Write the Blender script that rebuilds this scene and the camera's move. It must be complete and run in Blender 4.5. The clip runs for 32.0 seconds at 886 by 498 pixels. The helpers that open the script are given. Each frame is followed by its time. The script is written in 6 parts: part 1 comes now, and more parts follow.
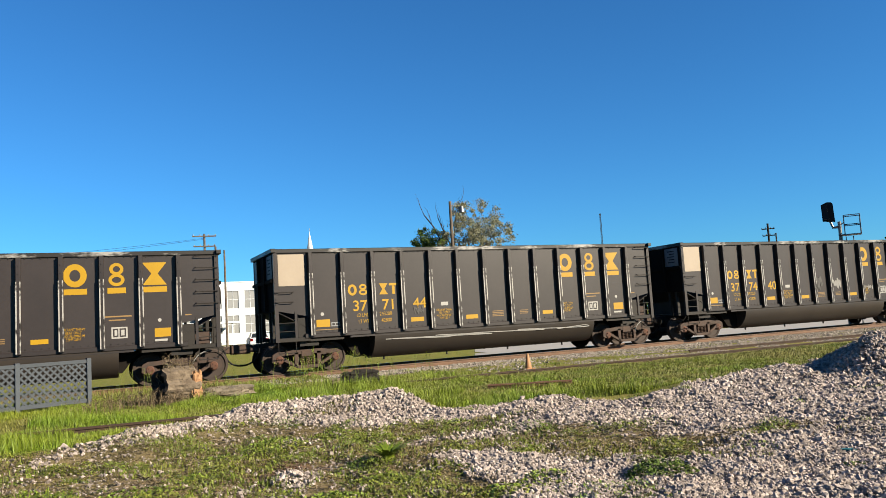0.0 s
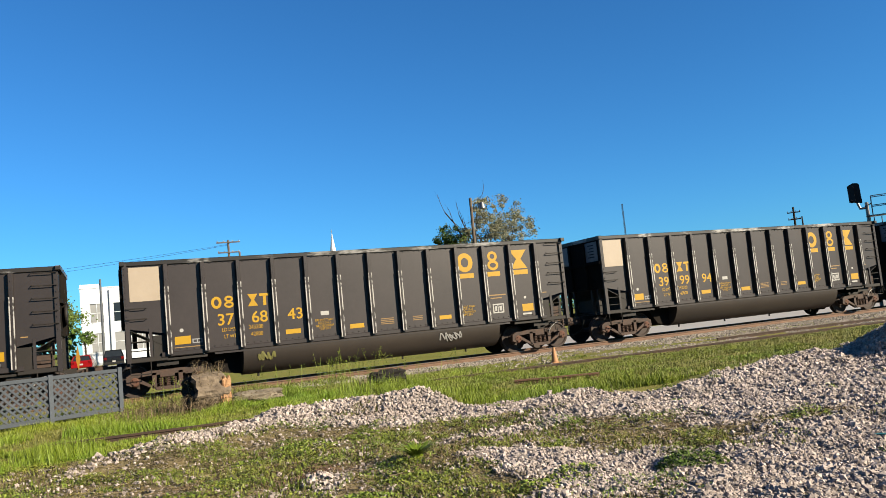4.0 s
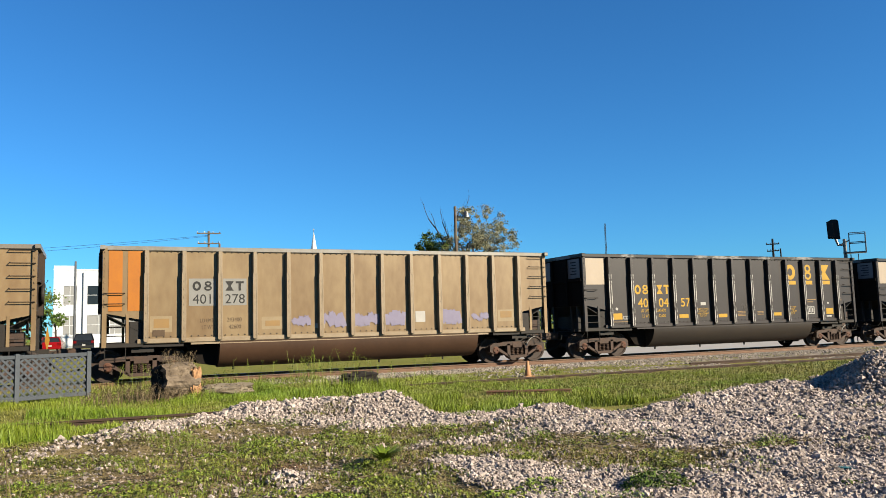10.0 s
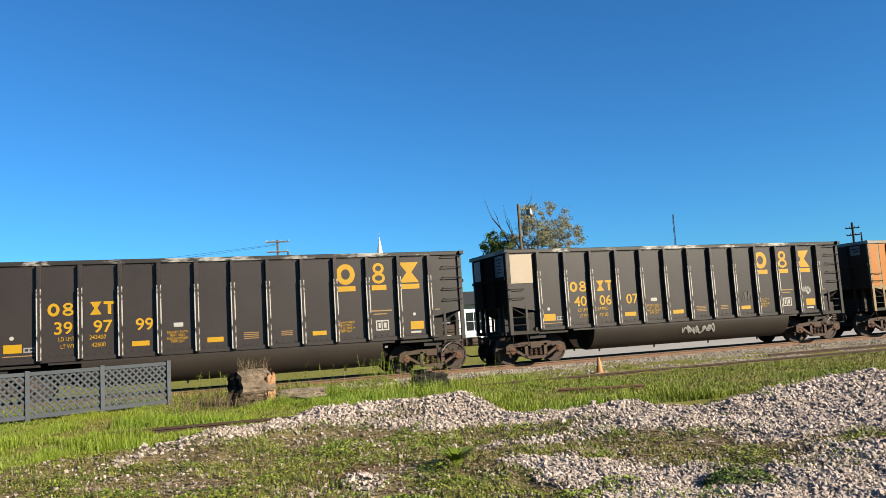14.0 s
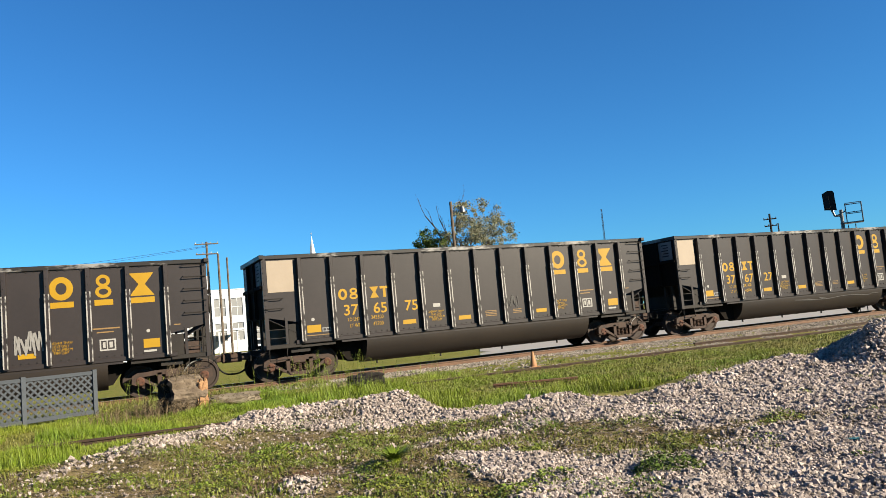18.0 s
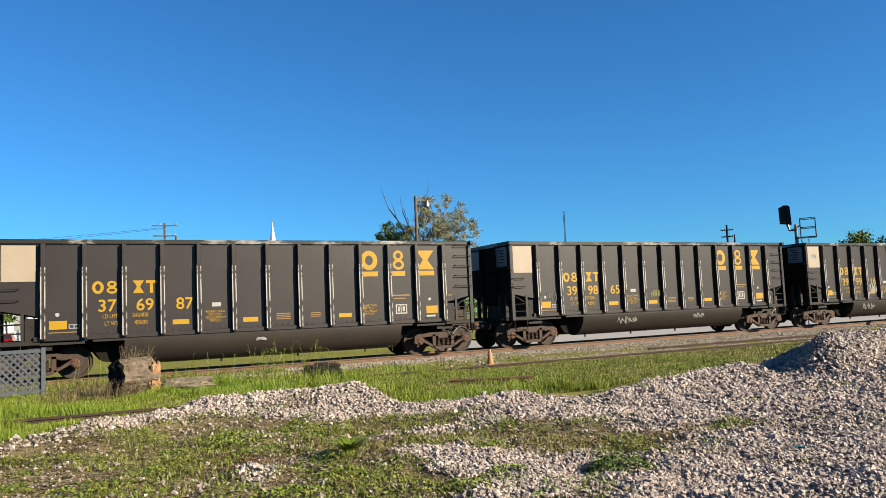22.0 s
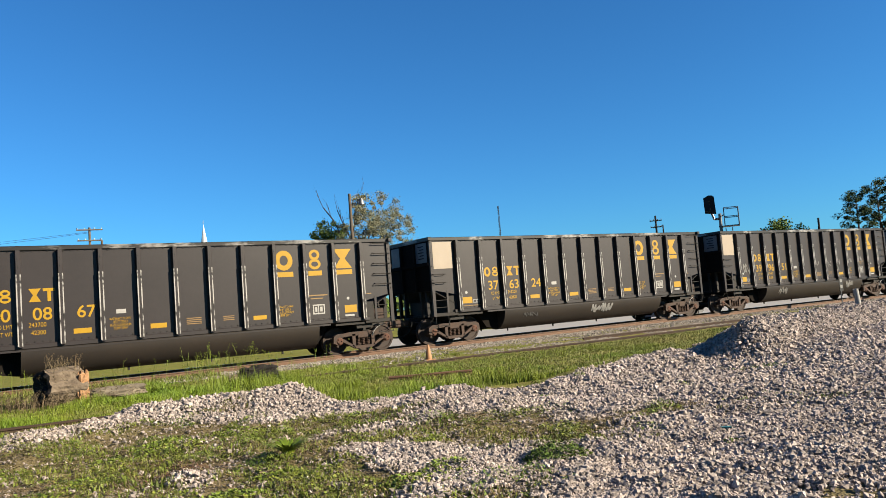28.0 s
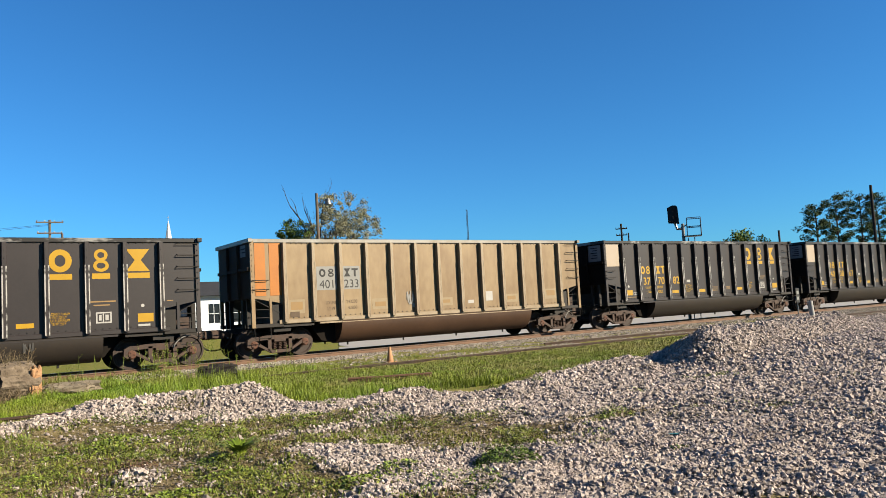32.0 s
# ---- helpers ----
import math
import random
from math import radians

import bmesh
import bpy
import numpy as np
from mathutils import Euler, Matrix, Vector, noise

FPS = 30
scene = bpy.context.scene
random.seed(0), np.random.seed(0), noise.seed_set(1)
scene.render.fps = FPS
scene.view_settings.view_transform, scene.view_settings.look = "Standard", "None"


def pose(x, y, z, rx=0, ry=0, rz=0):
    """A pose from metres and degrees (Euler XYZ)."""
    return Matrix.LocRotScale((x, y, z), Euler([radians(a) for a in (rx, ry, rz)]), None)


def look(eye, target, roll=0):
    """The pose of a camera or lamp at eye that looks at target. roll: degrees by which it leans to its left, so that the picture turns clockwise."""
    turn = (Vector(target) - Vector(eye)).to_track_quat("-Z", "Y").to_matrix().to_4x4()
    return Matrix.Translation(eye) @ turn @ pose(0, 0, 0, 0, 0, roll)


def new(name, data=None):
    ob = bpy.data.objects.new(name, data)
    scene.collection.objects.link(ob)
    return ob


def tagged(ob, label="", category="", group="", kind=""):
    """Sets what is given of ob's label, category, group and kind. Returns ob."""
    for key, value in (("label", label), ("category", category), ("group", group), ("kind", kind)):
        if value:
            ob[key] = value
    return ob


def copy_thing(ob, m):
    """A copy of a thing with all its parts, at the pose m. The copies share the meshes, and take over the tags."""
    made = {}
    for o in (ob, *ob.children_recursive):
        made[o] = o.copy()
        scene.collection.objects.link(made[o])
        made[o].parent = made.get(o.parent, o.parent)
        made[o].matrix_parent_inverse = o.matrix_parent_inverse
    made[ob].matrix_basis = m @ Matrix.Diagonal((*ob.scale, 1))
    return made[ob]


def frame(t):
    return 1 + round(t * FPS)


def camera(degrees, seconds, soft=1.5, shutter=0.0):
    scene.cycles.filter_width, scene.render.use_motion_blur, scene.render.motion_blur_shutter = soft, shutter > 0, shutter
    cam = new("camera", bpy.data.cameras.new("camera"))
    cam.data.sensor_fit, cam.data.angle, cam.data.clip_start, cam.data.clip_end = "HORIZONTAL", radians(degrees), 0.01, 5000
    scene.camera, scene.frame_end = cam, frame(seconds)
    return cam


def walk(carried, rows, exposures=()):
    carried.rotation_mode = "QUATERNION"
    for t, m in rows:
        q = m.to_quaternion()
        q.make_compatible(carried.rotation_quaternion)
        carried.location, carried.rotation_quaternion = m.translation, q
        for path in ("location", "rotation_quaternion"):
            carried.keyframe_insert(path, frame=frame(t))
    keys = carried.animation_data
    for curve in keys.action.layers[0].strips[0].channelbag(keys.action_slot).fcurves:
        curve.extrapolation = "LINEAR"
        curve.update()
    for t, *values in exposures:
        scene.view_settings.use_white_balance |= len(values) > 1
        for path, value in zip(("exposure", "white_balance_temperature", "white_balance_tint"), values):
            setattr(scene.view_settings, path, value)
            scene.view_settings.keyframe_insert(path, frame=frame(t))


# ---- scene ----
cam = camera(60.16, 32.0, soft=0.6)
PATH = [
    (0.0, pose(-0.008, 0.007, 1.469, 95.35, 3.47, -24.81)),
    (0.5, pose(-0.005, 0.007, 1.469, 95.08, 3.40, -24.94)),
    (1.0, pose(-0.003, 0.008, 1.470, 94.84, 3.56, -24.50)),
    (1.5, pose(0.007, 0.013, 1.469, 94.70, 4.03, -24.08)),
    (2.0, pose(0.017, 0.016, 1.468, 94.53, 4.50, -23.93)),
    (2.5, pose(0.019, 0.013, 1.469, 94.61, 4.89, -23.98)),
    (3.0, pose(0.018, 0.010, 1.473, 94.69, 5.14, -23.67)),
    (3.5, pose(0.017, 0.006, 1.474, 94.94, 5.46, -23.16)),
    (4.0, pose(0.014, 0.003, 1.477, 95.28, 5.54, -22.92)),
    (4.5, pose(0.010, 0.008, 1.481, 95.68, 5.58, -22.55)),
    (6.5, pose(0.037, -0.050, 1.465, 96.14, 2.19, -28.99)),
    (7.0, pose(0.023, -0.033, 1.474, 95.93, 2.04, -29.80)),
    (7.5, pose(0.015, -0.018, 1.475, 95.97, 1.99, -29.19)),
    (8.0, pose(0.015, -0.010, 1.470, 96.00, 2.08, -28.17)),
    (8.5, pose(0.013, -0.007, 1.467, 95.96, 2.29, -27.26)),
    (9.0, pose(0.007, -0.001, 1.467, 95.78, 0.50, -26.70)),
    (9.5, pose(0.005, 0.009, 1.466, 95.67, 1.33, -25.77)),
    (10.0, pose(0.003, 0.010, 1.464, 95.71, 1.60, -24.71)),
    (10.5, pose(-0.003, 0.005, 1.462, 95.79, 1.27, -24.07)),
    (11.0, pose(-0.002, 0.010, 1.461, 95.72, 0.85, -23.62)),
    (11.5, pose(0.007, 0.027, 1.462, 95.71, 1.51, -22.93)),
    (12.0, pose(0.016, 0.044, 1.463, 95.79, 2.37, -22.06)),
    (12.5, pose(0.017, 0.049, 1.463, 95.83, 2.41, -21.42)),
    (13.0, pose(0.019, 0.049, 1.462, 95.92, 2.61, -20.61)),
    (13.5, pose(0.027, 0.047, 1.460, 95.99, 3.13, -19.97)),
    (14.0, pose(0.032, 0.046, 1.460, 95.94, 3.51, -19.62)),
    (14.5, pose(0.030, 0.045, 1.459, 95.91, 3.55, -19.86)),
    (15.0, pose(0.029, 0.037, 1.459, 95.77, 3.65, -20.02)),
    (15.5, pose(0.039, 0.031, 1.464, 95.76, 4.03, -20.17)),
    (17.5, pose(0.017, -0.002, 1.480, 95.56, 5.23, -25.28)),
    (18.0, pose(0.017, -0.001, 1.479, 95.40, 5.22, -24.46)),
    (18.5, pose(0.009, -0.003, 1.479, 95.33, 5.18, -24.47)),
    (19.0, pose(0.007, -0.001, 1.478, 95.40, 5.26, -24.81)),
    (19.5, pose(0.010, 0.005, 1.478, 95.35, 5.26, -24.96)),
    (20.0, pose(0.005, 0.003, 1.476, 95.31, 5.24, -25.19)),
    (20.5, pose(-0.014, -0.008, 1.477, 95.27, 4.52, -26.32)),
    (21.0, pose(-0.031, -0.012, 1.479, 95.25, 3.44, -27.92)),
    (21.5, pose(-0.030, 0.001, 1.474, 95.15, 3.01, -28.65)),
    (22.0, pose(-0.023, 0.016, 1.470, 94.81, 2.56, -27.60)),
    (22.5, pose(-0.026, 0.018, 1.471, 94.52, 2.59, -28.11)),
    (23.0, pose(-0.032, 0.015, 1.470, 94.21, 2.50, -29.02)),
    (23.5, pose(-0.030, 0.012, 1.467, 94.08, 2.41, -29.96)),
    (24.0, pose(-0.018, 0.014, 1.467, 93.97, 2.49, -31.06)),
    (24.5, pose(-0.009, 0.017, 1.469, 93.80, 2.87, -31.63)),
    (25.0, pose(-0.007, 0.008, 1.470, 93.98, 3.60, -30.59)),
    (25.5, pose(-0.009, -0.007, 1.469, 94.22, 3.91, -30.42)),
    (26.0, pose(-0.007, -0.013, 1.468, 94.27, 4.04, -30.67)),
    (26.5, pose(0.000, -0.012, 1.467, 94.15, 4.33, -31.48)),
    (28.5, pose(-0.026, -0.023, 1.462, 94.28, 4.43, -32.33)),
    (29.0, pose(-0.011, -0.040, 1.461, 94.03, 4.32, -32.62)),
    (29.5, pose(0.014, -0.062, 1.461, 94.02, 4.16, -33.39)),
    (30.0, pose(0.023, -0.080, 1.458, 94.21, 3.12, -33.71)),
    (30.5, pose(0.007, -0.083, 1.457, 94.20, 3.12, -34.05)),
    (31.0, pose(-0.007, -0.084, 1.461, 94.14, 3.32, -34.36)),
    (31.5, pose(0.007, -0.097, 1.464, 94.02, 3.54, -34.89)),
    (32.0, pose(0.042, -0.121, 1.463, 94.30, 3.15, -34.75)),
]
walk(cam, PATH)

# ---- light ----
scene.view_settings.exposure = 1.74
SUN_AZ, SUN_EL = 142.0, 25.0      # degrees from +y towards +x; height
world = bpy.data.worlds.new("sky")
scene.world = world
world.use_nodes = True
wn, wl = world.node_tree.nodes, world.node_tree.links
sky = wn.new("ShaderNodeTexSky")
sky.sky_type, sky.sun_disc = "NISHITA", False
sky.sun_elevation, sky.sun_rotation = radians(SUN_EL), radians(SUN_AZ)
sky.air_density, sky.dust_density, sky.ozone_density = 0.95, 0.12, 3.1
tint = wn.new("ShaderNodeMix")
tint.data_type, tint.blend_type = "RGBA", "MULTIPLY"
tint.inputs["Factor"].default_value, tint.inputs["B"].default_value = 1.0, (0.182, 0.50, 0.755, 1)
wl.new(sky.outputs[0], tint.inputs["A"])
wl.new(tint.outputs["Result"], wn["Background"].inputs[0])
wn["Background"].inputs[1].default_value = 0.060
sun = new("sun", bpy.data.lights.new("sun", "SUN"))
sun.data.energy, sun.data.angle, sun.data.color = 5.0, radians(0.53), (1.0, 0.88, 0.67)
_a, _e = radians(SUN_AZ), radians(SUN_EL)
sun.matrix_world = look((0, 0, 50), Vector((0, 0, 50)) - Vector((math.sin(_a) * math.cos(_e), math.cos(_a) * math.cos(_e), math.sin(_e))))


# ---- materials ----
COLOUR_SCALE = 0.25      # scales base colours down, so shade comes out deeper at this exposure


def mat(name, base, rough=0.7, metal=0.0, other=None, scale=3.0, spread=0.5, fine=40.0, bump=0.0, bump_scale=60.0, rand=0.0, spec=0.25, island=0.0, stretch=None, mid=0.72, soil=COLOUR_SCALE):
    """Two-scale noise between base and other, with fine relief. soil scales both colours down to deepen shade."""
    m = bpy.data.materials.new(name)
    m.use_nodes = True
    nt = m.node_tree
    n, l = nt.nodes, nt.links
    b = n["Principled BSDF"]
    b.inputs["Roughness"].default_value, b.inputs["Metallic"].default_value = rough, metal
    b.inputs["Specular IOR Level"].default_value = spec
    other = other or tuple(c * 0.65 for c in base)
    base, other = [tuple(c * soil for c in q) for q in (base, other)]
    tc = n.new("ShaderNodeTexCoord")
    src = tc.outputs["Object"]
    if stretch:
        mp = n.new("ShaderNodeMapping")
        mp.inputs["Scale"].default_value = stretch
        l.new(src, mp.inputs[0])
        src = mp.outputs[0]
    a = n.new("ShaderNodeTexNoise")
    a.inputs["Scale"].default_value, a.inputs["Detail"].default_value = scale, 5.0
    l.new(src, a.inputs["Vector"])
    f = n.new("ShaderNodeTexNoise")
    f.inputs["Scale"].default_value, f.inputs["Detail"].default_value = fine, 3.0
    l.new(src, f.inputs["Vector"])
    add = n.new("ShaderNodeMath")
    add.operation = "MULTIPLY_ADD"
    l.new(f.outputs[0], add.inputs[0])
    add.inputs[1].default_value = 0.45
    l.new(a.outputs[0], add.inputs[2])
    ramp = n.new("ShaderNodeMapRange")
    ramp.inputs["From Min"].default_value, ramp.inputs["From Max"].default_value = mid - spread / 2, mid + spread / 2
    l.new(add.outputs[0], ramp.inputs[0])
    mix = n.new("ShaderNodeMix")
    mix.data_type = "RGBA"
    mix.inputs["A"].default_value, mix.inputs["B"].default_value = (*base, 1), (*other, 1)
    l.new(ramp.outputs[0], mix.inputs["Factor"])
    out = mix.outputs["Result"]
    if rand or island:
        if island:
            g = n.new("ShaderNodeNewGeometry")
            r = g.outputs["Random Per Island"]
        else:
            g = n.new("ShaderNodeObjectInfo")
            r = g.outputs["Random"]
        k = n.new("ShaderNodeMapRange")
        amount = rand or island
        k.inputs["To Min"].default_value, k.inputs["To Max"].default_value = 1 - amount, 1 + amount
        l.new(r, k.inputs[0])
        hs = n.new("ShaderNodeHueSaturation")
        l.new(k.outputs[0], hs.inputs["Value"])
        l.new(out, hs.inputs["Color"])
        out = hs.outputs[0]
    l.new(out, b.inputs["Base Color"])
    if bump:
        bn = n.new("ShaderNodeTexNoise")
        bn.inputs["Scale"].default_value, bn.inputs["Detail"].default_value = bump_scale, 6.0
        l.new(src, bn.inputs["Vector"])
        bp = n.new("ShaderNodeBump")
        bp.inputs["Strength"].default_value, bp.inputs["Distance"].default_value = bump, 0.02
        l.new(bn.outputs[0], bp.inputs["Height"])
        l.new(bp.outputs[0], b.inputs["Normal"])
    return m


DARK = mat("weathered_black_aluminium", (0.080, 0.064, 0.063), 0.42, 0.0, (0.056, 0.045, 0.045), 0.7, 0.5, 12, 0.05, 30, rand=0.12)
DARK_TUB = mat("dusty_black_tub", (0.060, 0.050, 0.046), 0.5, 0.0, (0.088, 0.068, 0.055), 0.9, 0.5, 10, 0.05, 25, rand=0.1)
TAN = mat("coal_dusted_aluminium", (0.60, 0.43, 0.235), 0.45, 0.1, (0.41, 0.265, 0.135), 0.9, 0.4, 6, 0.05, 30, rand=0.12, stretch=(1, 1, 0.45))
TAN_TUB = mat("rust_brown_tub", (0.17, 0.085, 0.045), 0.6, 0.0, (0.10, 0.05, 0.028), 0.8, 0.6, 10, 0.05, 30)
# Black end sheets with shade in the colour, darker than the sides.
SHADE_BLACK = mat("shaded_black_end_sheet", (0.026, 0.022, 0.020), 0.8, 0.0, (0.040, 0.033, 0.028), 1.2, 0.6, 9, spec=0.03)
# Tan cars' ends: soot brown, darkened further for the unlit side.
SOOT_SHADED = mat("sooty_shaded_brown_end_sheet", (0.055, 0.036, 0.026), 0.8, 0.0, (0.10, 0.062, 0.04), 1.2, 0.6, 9)
TAN_RIB = mat("tan_dusted_rib", (0.68, 0.55, 0.39), 0.5, 0.1, (0.46, 0.33, 0.20), 2.0, 0.6, 20)
RIB_WEAR = mat("paint_worn_to_metal", (0.055, 0.048, 0.044), 0.45, 0.0, (0.86, 0.82, 0.78), 2.6, 0.12, 14, stretch=(1, 1, 0.6), mid=0.67)
CHORD = mat("scuffed_top_rail", (0.045, 0.04, 0.038), 0.45, 0.1, (0.60, 0.58, 0.56), 0.9, 0.16, 6, stretch=(1, 1, 3), rand=0.25, mid=0.80)
CHORD_TAN = mat("bare_metal_top_rail", (0.62, 0.60, 0.57), 0.4, 0.2, (0.42, 0.36, 0.28), 1.2, 0.5, 12)
STEEL = mat("grimy_black_steel", (0.026, 0.022, 0.020), 0.7, 0.0, (0.045, 0.034, 0.027), 3, 0.5, 30, 0.15, 40)
RUSTY = mat("rusty_brown_truck_steel", (0.17, 0.095, 0.065), 0.75, 0.0, (0.085, 0.058, 0.048), 4, 0.5, 40, 0.25, 50)
REDRUST = mat("red_brown_rust", (0.30, 0.12, 0.07), 0.8, 0.0, (0.14, 0.075, 0.05), 5, 0.5, 40, 0.25, 50)
WHEEL = mat("brown_wheel_steel", (0.10, 0.066, 0.052), 0.75, 0.0, (0.08, 0.055, 0.045), 5, 0.5, 40, 0.1)
TREAD = mat("polished_wheel_tread", (0.42, 0.40, 0.38), 0.3, 0.9, (0.3, 0.28, 0.26), 8, 0.5, 50)
YELLOW = mat("yellow_paint", (0.92, 0.53, 0.0), 0.55, 0.0, (0.80, 0.44, 0.0), 3, 0.6, 30)
CREAM = mat("cream_panel_paint", (0.84, 0.69, 0.53), 0.5, 0.0, (0.74, 0.60, 0.46), 2, 0.6, 20)
ORANGE = mat("orange_panel_paint", (0.90, 0.31, 0.02), 0.5, 0.0, (0.74, 0.25, 0.03), 2, 0.6, 20)
WHITE = mat("white_stencil_paint", (0.86, 0.84, 0.80), 0.55, 0.0, (0.72, 0.69, 0.66), 6, 0.6, 30)
FADED = mat("faded_sign_paint", (0.62, 0.64, 0.68), 0.55, 0.0, (0.46, 0.46, 0.48), 4, 0.6, 30)
BLACKP = mat("black_stencil_paint", (0.035, 0.033, 0.032), 0.6, 0.0, None, 6, 0.6, 30)
GREYPATCH = mat("grey_number_patch", (0.50, 0.50, 0.49), 0.55, 0.0, (0.42, 0.41, 0.39), 4, 0.6, 30)
DULLYEL = mat("dust_covered_yellow_paint", (0.58, 0.34, 0.11), 0.6, 0.0, (0.48, 0.30, 0.13), 4, 0.6, 30)
DUSTPATCH = mat("pale_scrubbed_patch", (0.60, 0.46, 0.28), 0.6, 0.0, (0.5, 0.37, 0.21), 4, 0.6, 30)
DULLTXT = mat("dust_covered_lettering", (0.20, 0.12, 0.06), 0.6, 0.0, None, 6, 0.6, 30)
TAGWHITE = mat("white_spray_paint", (0.62, 0.60, 0.58), 0.6, 0.0, (0.45, 0.43, 0.41), 9, 0.6, 30)
TAGGREY = mat("grey_spray_paint", (0.20, 0.19, 0.185), 0.6, 0.0, None, 9, 0.6, 30)
TAGLILAC = mat("lilac_spray_paint", (0.46, 0.42, 0.62), 0.6, 0.0, (0.38, 0.34, 0.52), 6, 0.6, 30)
TAGYEL = mat("dull_yellow_spray_paint", (0.40, 0.38, 0.12), 0.6, 0.0, None, 6, 0.6, 30)
RAIL = mat("rusted_rail_steel", (0.40, 0.22, 0.13), 0.7, 0.0, (0.26, 0.14, 0.085), 3, 0.5, 30, 0.2)
STUBRAIL = mat("bright_rusty_rail_steel", (0.40, 0.20, 0.12), 0.8, 0.0, (0.24, 0.12, 0.08), 3, 0.5, 30, 0.2)
RAILTOP = mat("polished_rail_head", (0.45, 0.40, 0.36), 0.3, 0.9, (0.3, 0.26, 0.23), 3, 0.5, 30)
OLDRAIL = mat("old_dark_rail_steel", (0.085, 0.055, 0.042), 0.8, 0.0, (0.14, 0.075, 0.045), 4, 0.5, 30, 0.2)
TIE = mat("weathered_creosote_wood", (0.10, 0.075, 0.055), 0.9, 0.0, (0.17, 0.14, 0.11), 3, 0.6, 25, 0.4, 30)
STONE = mat("crushed_granite", (1.0, 0.84, 0.76), 0.9, 0.0, (0.68, 0.56, 0.49), 1.2, 0.7, 60, 0.3, 60, island=0.5)
BALLAST = mat("track_ballast_stone", (0.80, 0.71, 0.62), 0.9, 0.0, (0.55, 0.46, 0.39), 2, 0.7, 60, 0.3, 60, island=0.4)
GRASS = mat("lush_grass", (0.27, 0.48, 0.018), 0.6, 0.0, (0.44, 0.50, 0.03), 0.35, 0.5, 2.0, island=0.35, spec=0.3)
DRYGRASS = mat("olive_grass", (0.26, 0.37, 0.03), 0.6, 0.0, (0.36, 0.33, 0.07), 0.4, 0.5, 2.0, island=0.35, spec=0.3)
WEED = mat("low_green_weeds", (0.27, 0.46, 0.03), 0.6, 0.0, (0.44, 0.44, 0.06), 0.6, 0.5, 3.0, island=0.4, spec=0.3)
DEADWEED = mat("dry_weed_stems", (0.46, 0.36, 0.21), 0.8, 0.0, (0.27, 0.18, 0.10), 1.5, 0.5, 8.0, island=0.4)
LEAF = mat("dark_tree_foliage", (0.15, 0.29, 0.045), 0.7, 0.0, (0.25, 0.31, 0.07), 0.4, 0.6, 3, island=0.4, spec=0.1)
LEAF_OLIVE = mat("thin_olive_foliage", (0.22, 0.25, 0.11), 0.6, 0.0, (0.36, 0.32, 0.16), 0.4, 0.6, 3, island=0.4, spec=0.3)
LEAF_PINE = mat("pine_needles", (0.06, 0.115, 0.04), 0.7, 0.0, (0.09, 0.13, 0.05), 0.4, 0.6, 3, island=0.4, spec=0.06)
BARK = mat("grey_brown_bark", (0.14, 0.10, 0.07), 0.9, 0.0, (0.08, 0.06, 0.045), 4, 0.5, 30, 0.3)
POLEWOOD = mat("weathered_pole_wood", (0.42, 0.33, 0.25), 0.9, 0.0, (0.18, 0.13, 0.09), 3, 0.5, 30, 0.2)
POLEDARK = mat("dark_pole_wood", (0.06, 0.048, 0.04), 0.9, 0.0, None, 3, 0.5, 30)
GALV = mat("galvanised_steel", (0.48, 0.49, 0.50), 0.4, 0.7, (0.36, 0.37, 0.38), 3, 0.5, 30)
SIGBLACK = mat("matt_black_signal_paint", (0.022, 0.022, 0.023), 0.6, 0.0, None, 3, 0.5, 30)
FENCE = mat("grey_stained_lattice_wood", (0.15, 0.175, 0.21), 0.8, 0.0, (0.11, 0.13, 0.155), 3, 0.5, 25, 0.2, rand=0.12)
CONE = mat("faded_orange_plastic", (0.92, 0.46, 0.2), 0.6, 0.0, (0.8, 0.4, 0.18), 5, 0.5, 30)
CUTWOOD = mat("fresh_cut_wood", (0.90, 0.55, 0.28), 0.8, 0.0, (0.55, 0.24, 0.10), 7, 0.5, 30, 0.3, stretch=(1, 1, 6))
LOGBARK = mat("grey_weathered_bark", (0.50, 0.39, 0.28), 0.95, 0.0, (0.20, 0.145, 0.10), 6, 0.5, 30, 0.6, 18)
SLABWOOD = mat("pale_weathered_slab", (0.62, 0.52, 0.38), 0.95, 0.0, (0.30, 0.24, 0.17), 5, 0.5, 30, 0.5, 20)
# Blackened log; also paints the shade on the trunk section's -x end.
CHAR_SHADE = mat("blackened_and_shaded_wood", (0.022, 0.02, 0.018), 0.9, 0.0, (0.05, 0.04, 0.032), 6, 0.5, 30, 0.5, 20)
BLDG = mat("white_painted_stucco", (0.90, 0.94, 1.0), 0.8, 0.0, (0.82, 0.86, 0.92), 0.5, 0.6, 6, 0.05, soil=0.42)
# White stucco with bluish shade in its colour, for side and set-back walls.
BLDG_SHADED = mat("shaded_white_stucco", (0.50, 0.55, 0.62), 0.7, 0.0, (0.44, 0.49, 0.56), 0.5, 0.6, 6)
BLIND = mat("closed_window_blind", (0.62, 0.63, 0.63), 0.5, 0.0, (0.54, 0.55, 0.56), 1, 0.5, 6)
GLASS = mat("dark_window_glass", (0.03, 0.04, 0.05), 0.08, 0.0, (0.05, 0.06, 0.07), 1, 0.5, 4)
GREYROOF = mat("dark_grey_roofing", (0.09, 0.09, 0.10), 0.8, 0.0, None, 1, 0.5, 6)
REDCAR = mat("red_car_paint", (0.55, 0.012, 0.015), 0.22, 0.0, (0.48, 0.01, 0.012), 1, 0.5, 6)
